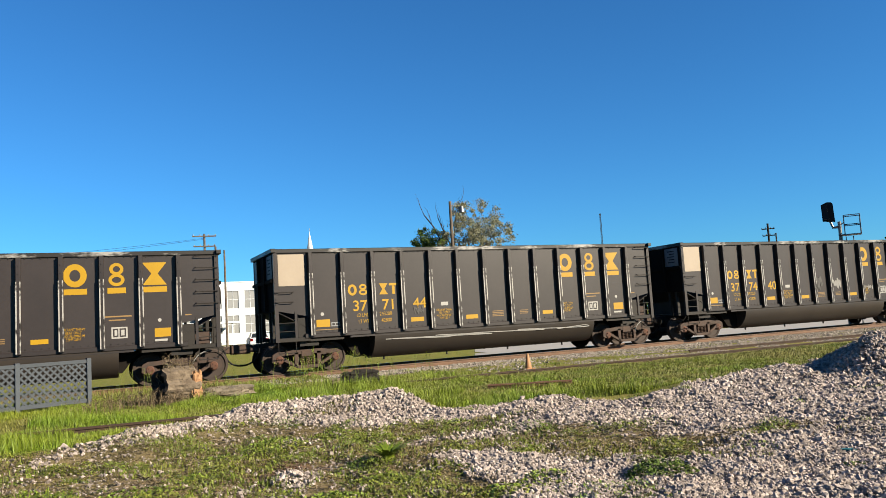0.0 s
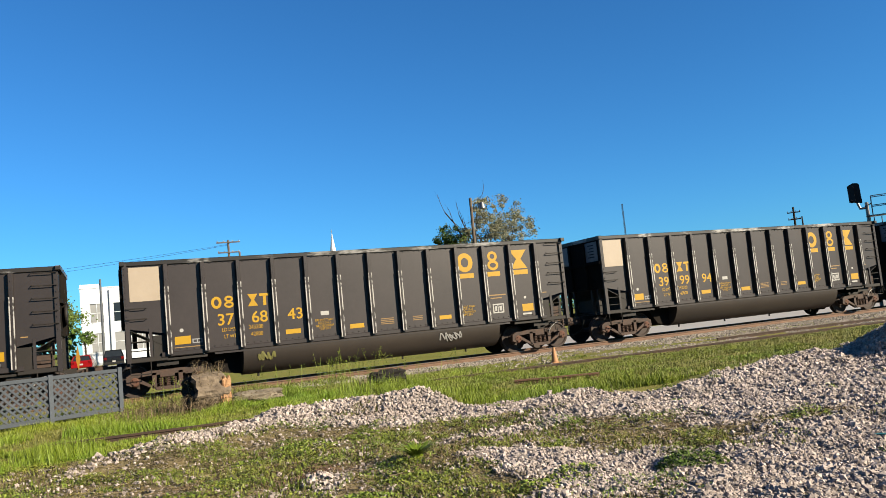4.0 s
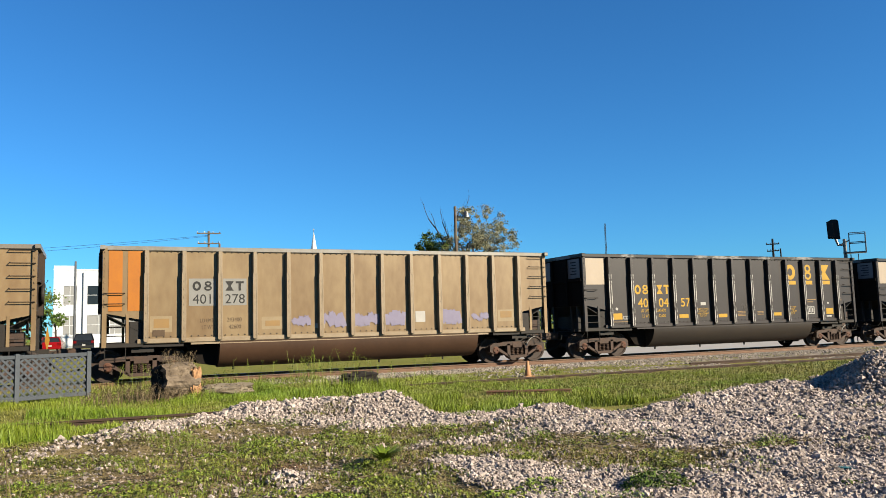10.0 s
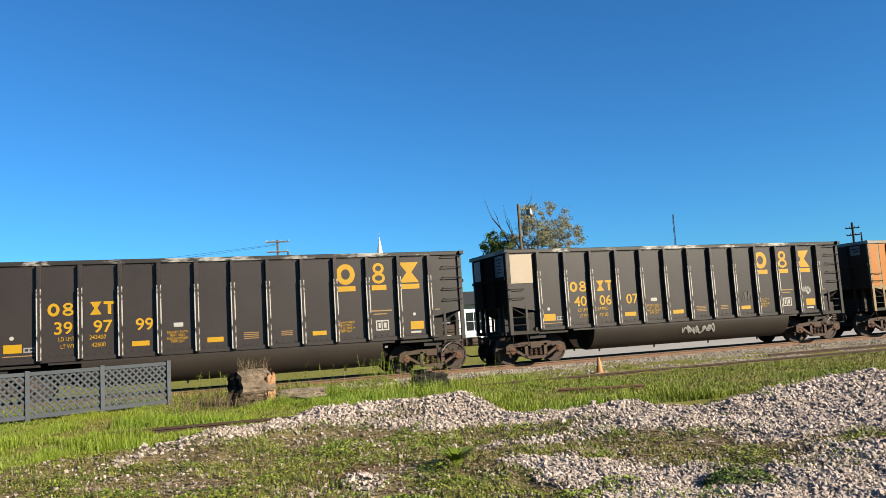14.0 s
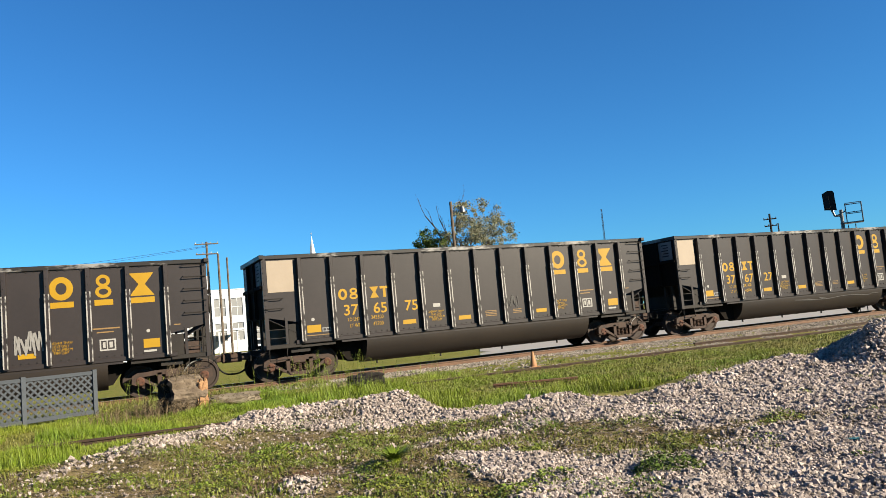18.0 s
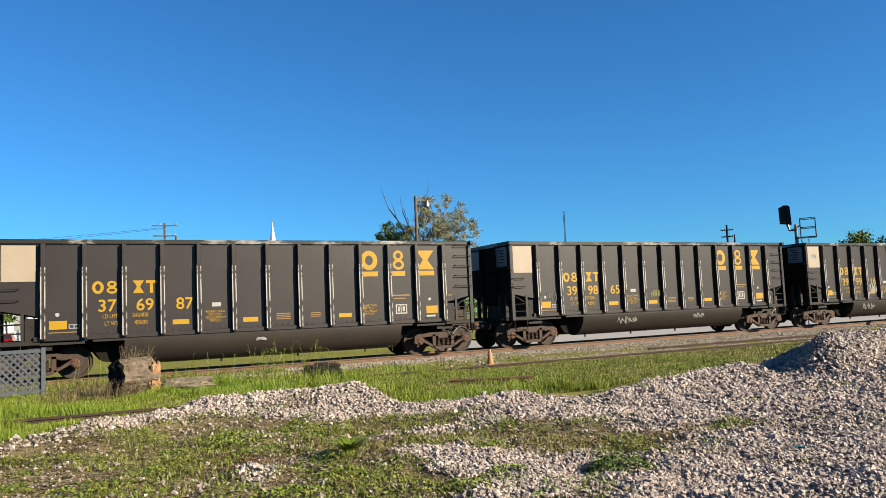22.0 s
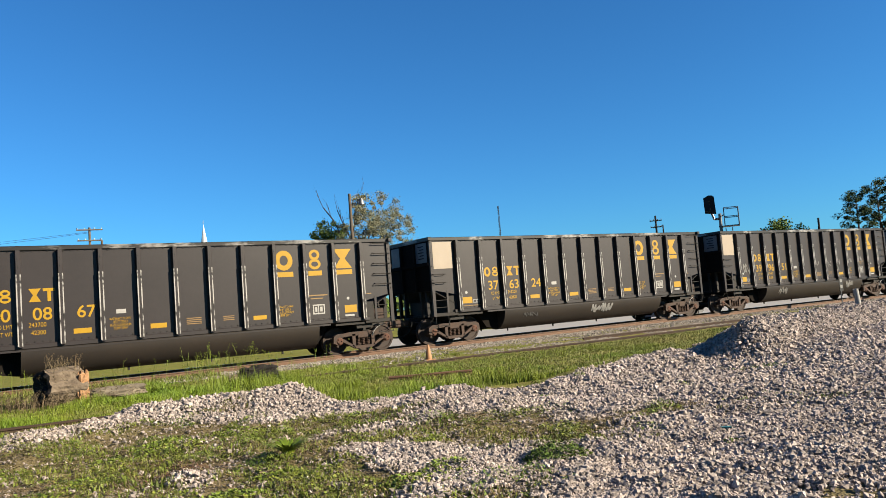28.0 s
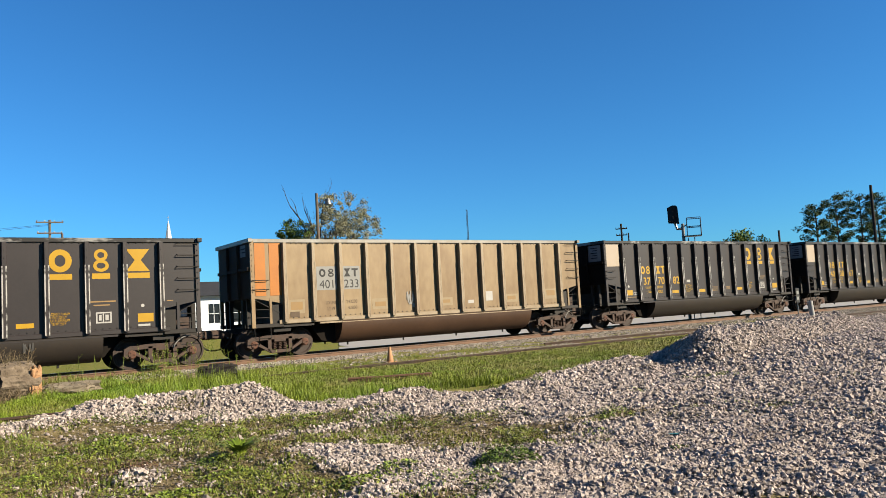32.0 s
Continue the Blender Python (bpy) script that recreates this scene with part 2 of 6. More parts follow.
DARKCAR = mat("dark_grey_car_paint", (0.03, 0.034, 0.042), 0.22, 0.0, None, 1, 0.5, 6)
WHITECAR = mat("white_car_paint", (0.85, 0.87, 0.90), 0.3, 0.0, (0.80, 0.82, 0.85), 1, 0.5, 6, soil=0.42)
SILVERCAR = mat("silver_car_paint", (0.55, 0.56, 0.58), 0.28, 0.3, (0.5, 0.51, 0.53), 1, 0.5, 6)
RUBBER = mat("black_rubber", (0.02, 0.02, 0.02), 0.8, 0.0, None, 3, 0.5, 30)
LAMPRED = mat("red_lamp_lens", (0.35, 0.01, 0.01), 0.2, 0.0, None, 3, 0.5, 30)
BLUE = mat("turquoise_plastic", (0.03, 0.28, 0.38), 0.5, 0.0, (0.05, 0.35, 0.42), 8, 0.5, 30)
MARKER = mat("yellow_marker_paint", (0.80, 0.38, 0.02), 0.5, 0.0, None, 3, 0.5, 30)
REDCHIP = mat("dead_reddish_leaf_litter", (0.34, 0.17, 0.11), 0.9, 0.0, (0.24, 0.14, 0.09), 2, 0.6, 30, island=0.45)
YELLEAF = mat("yellow_flecked_weeds", (0.80, 0.64, 0.05), 0.7, 0.0, (0.40, 0.41, 0.05), 0.8, 0.5, 3.0, island=0.4, spec=0.2)
OLIVELEAF = mat("brownish_green_weeds", (0.42, 0.37, 0.10), 0.7, 0.0, (0.34, 0.23, 0.11), 0.9, 0.5, 3.0, island=0.45, spec=0.2)
ASPHALT = mat("sunlit_grey_pavement", (0.92, 0.87, 0.82), 0.9, 0.0, (0.80, 0.75, 0.71), 0.3, 0.6, 12, 0.1)


# ---- mesh building ----
class Mesh:
    """Collects vertices and faces; each face may carry a material slot."""

    def __init__(self):
        self.v, self.f, self.s, self.slot = [], [], [], 0

    def add(self, verts, faces, m=None):
        o = len(self.v)
        for q in verts:
            q = Vector(q)
            self.v.append(tuple(m @ q if m else q))
        for q in faces:
            self.f.append([i + o for i in q])
            self.s.append(self.slot)
        return self

    def box(self, x0, x1, y0, y1, z0, z1, m=None):
        return self.add([(x0, y0, z0), (x1, y0, z0), (x1, y1, z0), (x0, y1, z0), (x0, y0, z1), (x1, y0, z1), (x1, y1, z1), (x0, y1, z1)],
                        [(0, 3, 2, 1), (4, 5, 6, 7), (0, 1, 5, 4), (1, 2, 6, 5), (2, 3, 7, 6), (3, 0, 4, 7)], m)

    def soft(self, x0, x1, y0, y1, z0, z1, c, m=None):
        """A box with its four x-directed edges chamfered by c."""
        p = [(y0 + c, z0), (y1 - c, z0), (y1, z0 + c), (y1, z1 - c), (y1 - c, z1), (y0 + c, z1), (y0, z1 - c), (y0, z0 + c)]
        return self.prism_x(p, x0, x1, m)

    def prism_x(self, p, x0, x1, m=None):
        n = len(p)
        return self.add([(x0, a, b) for a, b in p] + [(x1, a, b) for a, b in p],
                        [tuple(range(n))[::-1], tuple(range(n, 2 * n))] + [(i, (i + 1) % n, n + (i + 1) % n, n + i) for i in range(n)], m)

    def prism_y(self, p, y0, y1, m=None):
        n = len(p)
        return self.add([(a, y0, b) for a, b in p] + [(a, y1, b) for a, b in p],
                        [tuple(range(n)), tuple(range(n, 2 * n))[::-1]] + [((i + 1) % n, i, n + i, n + (i + 1) % n) for i in range(n)], m)

    def prism_z(self, p, z0, z1, m=None):
        n = len(p)
        return self.add([(a, b, z0) for a, b in p] + [(a, b, z1) for a, b in p],
                        [tuple(range(n))[::-1], tuple(range(n, 2 * n))] + [(i, (i + 1) % n, n + (i + 1) % n, n + i) for i in range(n)], m)

    def rod(self, a, b, r0, r1=None, n=8, cap=True):
        a, b = Vector(a), Vector(b)
        r1 = r0 if r1 is None else r1
        q = (b - a).to_track_quat("Z", "Y")
        vs = [a + q @ Vector((r0 * math.cos(2 * math.pi * i / n), r0 * math.sin(2 * math.pi * i / n), 0)) for i in range(n)]
        vs += [b + q @ Vector((r1 * math.cos(2 * math.pi * i / n), r1 * math.sin(2 * math.pi * i / n), 0)) for i in range(n)]
        fs = [(i, (i + 1) % n, n + (i + 1) % n, n + i) for i in range(n)]
        if cap:
            fs += [tuple(range(n))[::-1], tuple(range(n, 2 * n))]
        return self.add(vs, fs)

    def tube(self, pts, r, n=6):
        """One unbroken pipe through the points."""
        pts = [Vector(q) for q in pts]
        vs, fs, up = [], [], None
        for i, q in enumerate(pts):
            d = (pts[min(i + 1, len(pts) - 1)] - pts[max(i - 1, 0)]).normalized()
            if up is None:
                up = d.orthogonal().normalized()
            up = (up - d * up.dot(d)).normalized()
            side = d.cross(up)
            vs += [q + up * r * math.cos(2 * math.pi * k / n) + side * r * math.sin(2 * math.pi * k / n) for k in range(n)]
        for i in range(len(pts) - 1):
            fs += [(i * n + k, i * n + (k + 1) % n, (i + 1) * n + (k + 1) % n, (i + 1) * n + k) for k in range(n)]
        fs += [tuple(range(n))[::-1], tuple(range(len(vs) - n, len(vs)))]
        return self.add(vs, fs)

    def lathe(self, prof, axis="z", n=20, m=None, cap=True):
        """prof: (radius, height) pairs, turned about the axis."""
        vs, fs = [], []
        for r, h in prof:
            for i in range(n):
                a = 2 * math.pi * i / n
                c = (r * math.cos(a), r * math.sin(a))
                vs.append((c[0], c[1], h) if axis == "z" else (c[0], h, c[1]) if axis == "y" else (h, c[0], c[1]))
        for k in range(len(prof) - 1):
            for i in range(n):
                q = (k * n + i, k * n + (i + 1) % n, (k + 1) * n + (i + 1) % n, (k + 1) * n + i)
                fs.append(q[::-1] if axis == "y" else q)
        if cap:
            fs.append(tuple(range(n))[::-1])
            fs.append(tuple(range((len(prof) - 1) * n, len(prof) * n)))
        return self.add(vs, fs, m)

    def data(self, name, mats, smooth=False):
        me = bpy.data.meshes.new(name)
        me.from_pydata(self.v, [], self.f)
        for m in mats if isinstance(mats, (list, tuple)) else [mats]:
            me.materials.append(m)
        if any(self.s):
            me.polygons.foreach_set("material_index", self.s)
        if smooth:
            me.polygons.foreach_set("use_smooth", [True] * len(self.f))
            me.set_sharp_from_angle(angle=radians(40))
        me.update()
        return me


def part(name, mesh, mats, parent, label="", at=None, smooth=False):
    """Links one mesh object under a thing or a part; mesh may be ready mesh data."""
    me = mesh if isinstance(mesh, bpy.types.Mesh) else mesh.data(name, mats, smooth)
    ob = new(name, me)
    ob.parent = parent
    if at is not None:
        ob.matrix_basis = at
    return tagged(ob, label)


def thing(name, label, category, at=None, group="", kind=""):
    ob = new(name)
    ob.empty_display_size = 0.3
    if at is not None:
        ob.matrix_basis = at
    return tagged(ob, label, category, group, kind)


def solid(name, mesh, mats, label, category, at=None, group="", kind="", smooth=False):
    ob = new(name, mesh.data(name, mats, smooth))
    if at is not None:
        ob.matrix_basis = at
    return tagged(ob, label, category, group, kind)


def text_mesh(body, size, squeeze=1.0, bold=0.0):
    """Lettering as a mesh, centred, upright in the xz plane, facing -y."""
    cu = bpy.data.curves.new("text", "FONT")
    cu.body, cu.size, cu.align_x, cu.align_y, cu.resolution_u, cu.offset = body, size, "CENTER", "CENTER", 5, bold
    ob = bpy.data.objects.new("text", cu)
    me = bpy.data.meshes.new_from_object(ob)
    bpy.data.objects.remove(ob)
    me.transform(Matrix(((squeeze, 0, 0, 0), (0, 0, -1, 0), (0, 1, 0, 0), (0, 0, 0, 1))))
    return me

# ---- the train ----
TRACK_Y, RAIL_Z, PITCH = 24.92, 0.10, 16.18
HALF, FACE, SKIN, TOP = 7.28, 1.61, 1.46, 3.87     # half length, rib face, side sheet, top
RIBS = [-6.13 + 1.0217 * i for i in range(13)]
CARS = [  # number groups, load limit, light weight; from the head of the train to its tail
    ("37 66 30", "243200", "42800"), ("37 74 40", "243200", "42800"), ("37 71 44", "243200", "42800"), ("40 09 83", "242800", "42200"),
    ("39 99 94", "242200", "43800"), ("37 68 43", "243200", "42800"), ("37 64 76", "243200", "42700"), ("37 64 94", "243200", "42800"),
    ("40 04 57", "243400", "42600"), ("401 278", "243400", "42600"), ("401 210", "243200", "42800"), ("40 06 07", "243900", "42100"),
    ("39 97 99", "243400", "42600"), ("37 67 27", "243300", "42700"), ("37 65 75", "243300", "42700"), ("39 99 16", "243300", "42700"),
    ("39 98 65", "243200", "42800"), ("37 69 87", "243400", "42600"), ("40 10 15", "243200", "42800"), ("39 96 51", "243400", "42600"),
    ("37 63 24", "243200", "42800"), ("40 08 67", "243700", "42300"), ("37 70 82", "243200", "42800"), ("401 233", "243200", "42800"),
    ("37 66 84", "243200", "42800"), ("37 65 31", "243200", "42800")]


def side_frame_mesh():
    """A cast side frame in the xz plane with two triangular windows and a spring opening."""
    me = Mesh()
    y0, y1 = -0.07, 0.07
    # upper chord, arched down to the bearing housings
    top = [(-1.12, 0.40), (-1.10, 0.62), (-0.95, 0.70), (-0.70, 0.70), (-0.45, 0.74), (0.45, 0.74), (0.70, 0.70), (0.95, 0.70), (1.10, 0.62), (1.12, 0.40),
           (0.98, 0.34), (0.94, 0.56), (0.72, 0.58), (0.45, 0.60), (-0.45, 0.60), (-0.72, 0.58), (-0.94, 0.56), (-0.98, 0.34)]
    n = len(top)
    for i in range(9):
        q = [top[i], top[i + 1], top[n - 2 - i], top[n - 1 - i]]
        me.prism_y(q[::-1], y0, y1)
    # lower chord
    me.prism_y([(-0.30, 0.16), (0.30, 0.16), (0.36, 0.26), (-0.36, 0.26)], y0 - 0.02, y1 + 0.02)
    for s in (-1, 1):
        q = [(s * 0.30, 0.16), (s * 0.36, 0.27), (s * 0.84, 0.58), (s * 0.92, 0.50)]
        me.prism_y(q if s > 0 else q[::-1], y0, y1)
        q = [(s * 0.30, 0.24), (s * 0.42, 0.24), (s * 0.42, 0.66), (s * 0.30, 0.66)]
        me.prism_y(q if s > 0 else q[::-1], y0, y1)
    return me


def wheel_profile(s):
    return [(0.02, s * 0.60), (0.12, s * 0.60), (0.13, s * 0.64), (0.20, s * 0.66), (0.36, s * 0.685), (0.385, s * 0.655), (0.395, s * 0.65), (0.487, s * 0.655),
            (0.487, s * 0.685), (0.460, s * 0.70), (0.455, s * 0.79), (0.40, s * 0.79), (0.375, s * 0.755), (0.20, s * 0.745), (0.14, s * 0.80), (0.085, s * 0.80), (0.085, s * 0.98), (0.01, s * 0.98)]


wheel = Mesh()
for s in (-1, 1):
    wheel.lathe(wheel_profile(s), "y", 28)
    wheel.slot = 1
    wheel.lathe([(0.4575, s * 0.70), (0.4555, s * 0.786), (0.452, s * 0.788)], "y", 28, cap=False)
    wheel.slot = 0
wheel.rod((0, -0.62, 0), (0, 0.62, 0), 0.085, n=12)
WHEELSET = wheel.data("wheelset", [WHEEL, TREAD], True)
cap = Mesh()
for s in (-1,):
    cap.lathe([(0.05, s * 0.97), (0.13, s * 0.98), (0.135, s * 1.16), (0.10, s * 1.19), (0.05, s * 1.19)], "y", 16)
    for i in range(3):
        a = 2 * math.pi * i / 3
        cap.rod((0.07 * math.cos(a), s * 1.18, 0.07 * math.sin(a)), (0.07 * math.cos(a), s * 1.215, 0.07 * math.sin(a)), 0.02, n=6)
BEARING = cap.data("bearing_cap", REDRUST, True)
FRAME = side_frame_mesh().data("side_frame", RUSTY)
SPRING = Mesh().tube([(0.066 * math.cos(i * 1.05), 0.066 * math.sin(i * 1.05), 0.26 + 0.24 * i / 26) for i in range(27)], 0.019, 4).data("spring", RUSTY)
bol = Mesh().soft(-0.20, 0.20, -1.18, 1.18, 0.50, 0.72, 0.03)
bol.lathe([(0.30, 0.70), (0.32, 0.86), (0.20, 0.90)], "z", 16)
BOLSTER = bol.data("bolster", RUSTY)
shoe = Mesh()
for s in (-1, 1):
    shoe.box(s * 0.36 - 0.05, s * 0.36 + 0.05, -0.85, 0.85, 0.30, 0.40)
    for y in (-0.74, 0.74):
        shoe.box(s * 0.42 - 0.03, s * 0.42 + 0.03, y - 0.06, y + 0.06, 0.24, 0.56)
BRAKE = shoe.data("brake_beam", STEEL)


def add_truck(car, x):
    tr = part("truck", BOLSTER, None, car, "rusty cast steel three-piece truck", pose(x, 0, 0))
    for y in (-1.10, 1.10):
        part("side_frame", FRAME, None, tr, at=pose(0, y, 0))
        for k in (-0.18, 0.0, 0.18):
            part("spring", SPRING, None, tr, at=pose(k, y, 0))
    part("brake_beam", BRAKE, None, tr)
    for s in (-0.889, 0.889):
        part("wheelset", WHEELSET, None, tr, "brown steel wheelset with bright treads", pose(s, 0, 0.457))
        part("bearing_cap", BEARING, None, tr, at=pose(s, 0, 0.457))
        part("bearing_cap", BEARING, None, tr, at=pose(s, 0, 0.457, 0, 0, 180))
    return tr


def rib_mesh(mats):
    """A hat-section side post, 2.4 m high, with a bolt line on its worn edges."""
    me = Mesh()
    z0, z1 = 1.14, TOP - 0.13
    me.prism_z([(-0.075, -SKIN + 0.004), (-0.060, -FACE + 0.012), (-0.048, -FACE), (0.048, -FACE), (0.060, -FACE + 0.012), (0.075, -SKIN + 0.004)], z0, z1)
    me.slot = 1
    for s in (-1, 1):
        me.box(s * 0.048 - 0.016, s * 0.048 + 0.016, -FACE - 0.006, -FACE + 0.004, z0 + 0.02, z0 + 1.95)
    me.slot = 0
    for i in range(11):
        z = z0 + 0.12 + i * 0.225
        me.box(-0.012, 0.012, -FACE - 0.012, -FACE, z, z + 0.024)
    return me.data("rib", mats)


def add_marks(name, rects, material, car, label, y=None):
    """Flat painted rectangles (x0, x1, z0, z1) on the near side, one mesh for each."""
    y = -SKIN - 0.005 if y is None else y
    for x0, x1, z0, z1 in rects:
        m = Mesh()
        m.box(x0, x1, y, y + 0.004, z0, z1)
        part(name, m, material, car, label)


def flat(me, p, y):
    """A flat outline (x, z) facing -y, 4 mm thick."""
    me.prism_y(p, y, y + 0.004)


def ring(me, cx, cz, rx, rz, t, y, n=20):
    vs = []
    for d in (0.0, 0.004):
        for k in (0, t):
            vs += [(cx + (rx - k) * math.cos(2 * math.pi * i / n), y + d, cz + (rz - k) * math.sin(2 * math.pi * i / n)) for i in range(n)]
    fs = []
    for i in range(n):
        j = (i + 1) % n
        fs += [(i, j, n + j, n + i), (2 * n + j, 2 * n + i, 3 * n + i, 3 * n + j), (j, i, 2 * n + i, 2 * n + j), (n + i, n + j, 3 * n + j, 3 * n + i)]
    me.add(vs, fs)


def emblem(k, cx, cz, w, h):
    """Plain shapes that stand for the owner's mark: a ring, two stacked rings, an hourglass, a post under a bar."""
    me, y, t = Mesh(), -SKIN - 0.005, 0.27 * w
    if k == 0:
        ring(me, cx, cz, w / 2, h / 2, t, y)
    elif k == 1:
        ring(me, cx, cz + 0.24 * h, w * 0.44, h * 0.27, t * 0.8, y)
        ring(me, cx, cz - 0.23 * h, w * 0.5, h * 0.27, t * 0.8, y - 0.001)
    elif k == 2:
        flat(me, [(cx - w / 2, cz - h / 2), (cx + w / 2, cz - h / 2), (cx + w * 0.13, cz), (cx - w * 0.13, cz)], y)
        flat(me, [(cx - w * 0.13, cz), (cx + w * 0.13, cz), (cx + w / 2, cz + h / 2), (cx - w / 2, cz + h / 2)], y)
    else:
        flat(me, [(cx - w / 2, cz + h * 0.28), (cx + w / 2, cz + h * 0.28), (cx + w / 2, cz + h / 2), (cx - w / 2, cz + h / 2)], y)
        flat(me, [(cx - w * 0.15, cz - h / 2), (cx + w * 0.15, cz - h / 2), (cx + w * 0.15, cz + h * 0.27), (cx - w * 0.15, cz + h * 0.27)], y)
    return me


TEXTS = {}


def lettering(body, size, material, x, z, car, label, squeeze=1.0, bold=0.0, y=None):
    key = (body, size, material.name, squeeze)
    if key not in TEXTS:
        TEXTS[key] = text_mesh(body, size, squeeze, bold)
        TEXTS[key].materials.append(material)
    return part("lettering", TEXTS[key], None, car, label, pose(x, -SKIN - 0.006 if y is None else y, z))


def gondola(tan):
    """One coal gondola at the origin: track level z = 0, near side towards -y."""
    skin, tub, rib_m = (TAN, TAN_TUB, [TAN_RIB, TAN_RIB]) if tan else (DARK, DARK_TUB, [DARK, RIB_WEAR])
    car = thing("coal_gondola", "dusty tan aluminium coal gondola with orange end panel on the rails" if tan else
                "weathered black coal gondola with yellow markings on the rails", "freight car", group="cars of the coal train")
    for s, nm in ((-1, "near"), (1, "far")):
        me = Mesh()
        z0 = 1.20
        lo, hi = sorted((s * SKIN, s * (SKIN - 0.03)))
        me.box(RIBS[0], RIBS[-1], lo, hi, z0, TOP - 0.06)
        for e in (-1, 1):
            q = [(e * 6.13, 1.74), (e * (HALF - 0.02), 1.97), (e * (HALF - 0.02), TOP - 0.06), (e * 6.13, TOP - 0.06)]
            me.prism_y(q if e > 0 else q[::-1], lo - 0.004, hi - 0.004) if s < 0 else me.prism_y(q if e > 0 else q[::-1], lo + 0.004, hi + 0.004)
        part("side_wall", me, skin, car)
        me = Mesh()
        for i in range(64):
            x = RIBS[0] + 0.1 + (RIBS[-1] - RIBS[0] - 0.2) * i / 63
            for z in (1.25, TOP - 0.17):
                me.box(x - 0.016, x + 0.016, *sorted((s * SKIN, s * (SKIN + 0.014))), z, z + 0.032)
        tagged(part("rivet_line", me, STEEL, car), kind="stuff")
        ribs = RIB_TAN if tan else RIB_DARK
        for x in RIBS:
            part("rib", ribs, None, car, at=pose(x, 0, 0) if s < 0 else pose(x, 0, 0, 0, 0, 180))
        me = Mesh().soft(-HALF - 0.02, HALF + 0.02, *sorted((s * (SKIN + 0.05), s * (SKIN - 0.08))), TOP - 0.13, TOP, 0.015)
        part("top_rail", me, CHORD_TAN if tan else CHORD, car, "scuffed bare metal top rail")
        me = Mesh().soft(-6.35, 6.35, *sorted((s * (SKIN + 0.06), s * 1.36)), 1.08, 1.22, 0.02)
        me.box(-4.9, 4.9, *sorted((s * (SKIN + 0.03), s * 1.34)), 1.02, 1.085)
        part("side_sill", me, TAN_RIB if tan else DARK, car)
        # corner posts and end platform sills
        for e in (-1, 1):
            x = e * (HALF - 0.06)
            me = Mesh().box(min(x - 0.06, x + 0.06), x + 0.06, *sorted((s * (SKIN - 0.02), s * (SKIN + 0.065))), 1.0, TOP - 0.06)
            for i in range(10):
                z = 2.15 + 0.17 * i
                me.rod((x, s * (SKIN + 0.06), z), (x, s * (SKIN + 0.085), z), 0.022, n=6)
            part("corner_post", me, skin if tan else DARK, car)
            me = Mesh().box(*sorted((e * 6.58, e * 6.66)), *sorted((s * (SKIN - 0.03), s * (SKIN + 0.02))), 1.0, 1.93)
            part("ladder_post", me, skin if tan else DARK, car)
            me = Mesh().soft(*sorted((e * 6.2, e * (HALF + 0.02))), *sorted((s * (SKIN + 0.03), s * 1.25)), 0.99, 1.12, 0.015)
            part("end_sill", me, STEEL, car)
            # grab irons; ladder on one end, two long ones on the other
            for i in range(5 if e > 0 else 2):
                z = (3.70 - 0.35 * i) if e > 0 else (2.52 - 0.30 * i)
                xa, xb = (6.62, 7.24) if e > 0 else (-7.24, -6.70)
                me = Mesh().tube([(xa, s * SKIN, z + 0.03), (xa, s * (SKIN + 0.11), z), (xb, s * (SKIN + 0.11), z), (xb, s * SKIN, z + 0.0)], 0.014)
                part("grab_iron", me, STEEL, car)
            for z in (1.32, 1.58):
                me = Mesh().rod((e * 6.62, s * SKIN, z), (e * 7.22, s * SKIN, z), 0.014, n=6)
                part("ladder_rung", me, STEEL, car)
            me = Mesh().tube([(e * 6.66, s * 1.5, 1.0), (e * 6.66, s * 1.52, 0.66), (e * 7.2, s * 1.52, 0.66), (e * 7.2, s * 1.5, 1.0)], 0.016)
            part("stirrup_step", me, STEEL, car)
    # twin tubs below the floor
    for s in (-1, 1):
        prof = [(s * (0.76 + 0.735 * math.cos(a)), 1.10 - 0.80 * math.sin(a)) for a in [math.pi * i / 16 for i in range(17)]]
        me = Mesh().prism_x(prof if s > 0 else prof[::-1], -4.08, 4.50)
        part("tub", me, tub, car, smooth=True)
        for x in (-3.6, -1.3, 1.1, 3.4):
            me = Mesh().rod((x, s * 0.9, 0.22), (x, s * 0.9, 0.34), 0.035, n=6)
            part("drain", me, STEEL, car)
    for e in (-1, 1):
        me = Mesh()
        x = e * HALF
        me.box(*sorted((x, x - e * 0.03)), -SKIN, SKIN, 1.95, TOP - 0.04)
        part("end_wall", me, SOOT_SHADED if tan else SHADE_BLACK, car)
        for y in (-0.5, 0.5):
            part("end_rib", Mesh().box(*sorted((x, x + e * 0.09)), y - 0.05, y + 0.05, 1.98, TOP - 0.13), SOOT_SHADED if tan else SHADE_BLACK, car)
        part("end_belt", Mesh().box(*sorted((x, x + e * 0.07)), -SKIN, SKIN, 2.85, 2.95), SOOT_SHADED if tan else SHADE_BLACK, car)
        me = Mesh().soft(*sorted((x - e * 0.06, x + e * 0.07)), -FACE, FACE, TOP - 0.12, TOP + 0.005, 0.015)
        part("end_rail", me, CHORD_TAN if tan else CHORD, car)
        me = Mesh()
        q = [(x - e * 0.03, 1.97), (x, 1.97), (e * 5.7, 1.10), (e * 5.62, 1.10)]
        me.prism_y(q if e < 0 else q[::-1], -SKIN + 0.01, SKIN - 0.01)
        part("slope_sheet", me, STEEL, car)
        # Added dark wedge carries the shade at the end of the tubs.
        q = [(e * 4.05, 0.34), (e * 4.62, 0.44), (e * 5.05, 1.02), (e * 4.05, 1.06)]
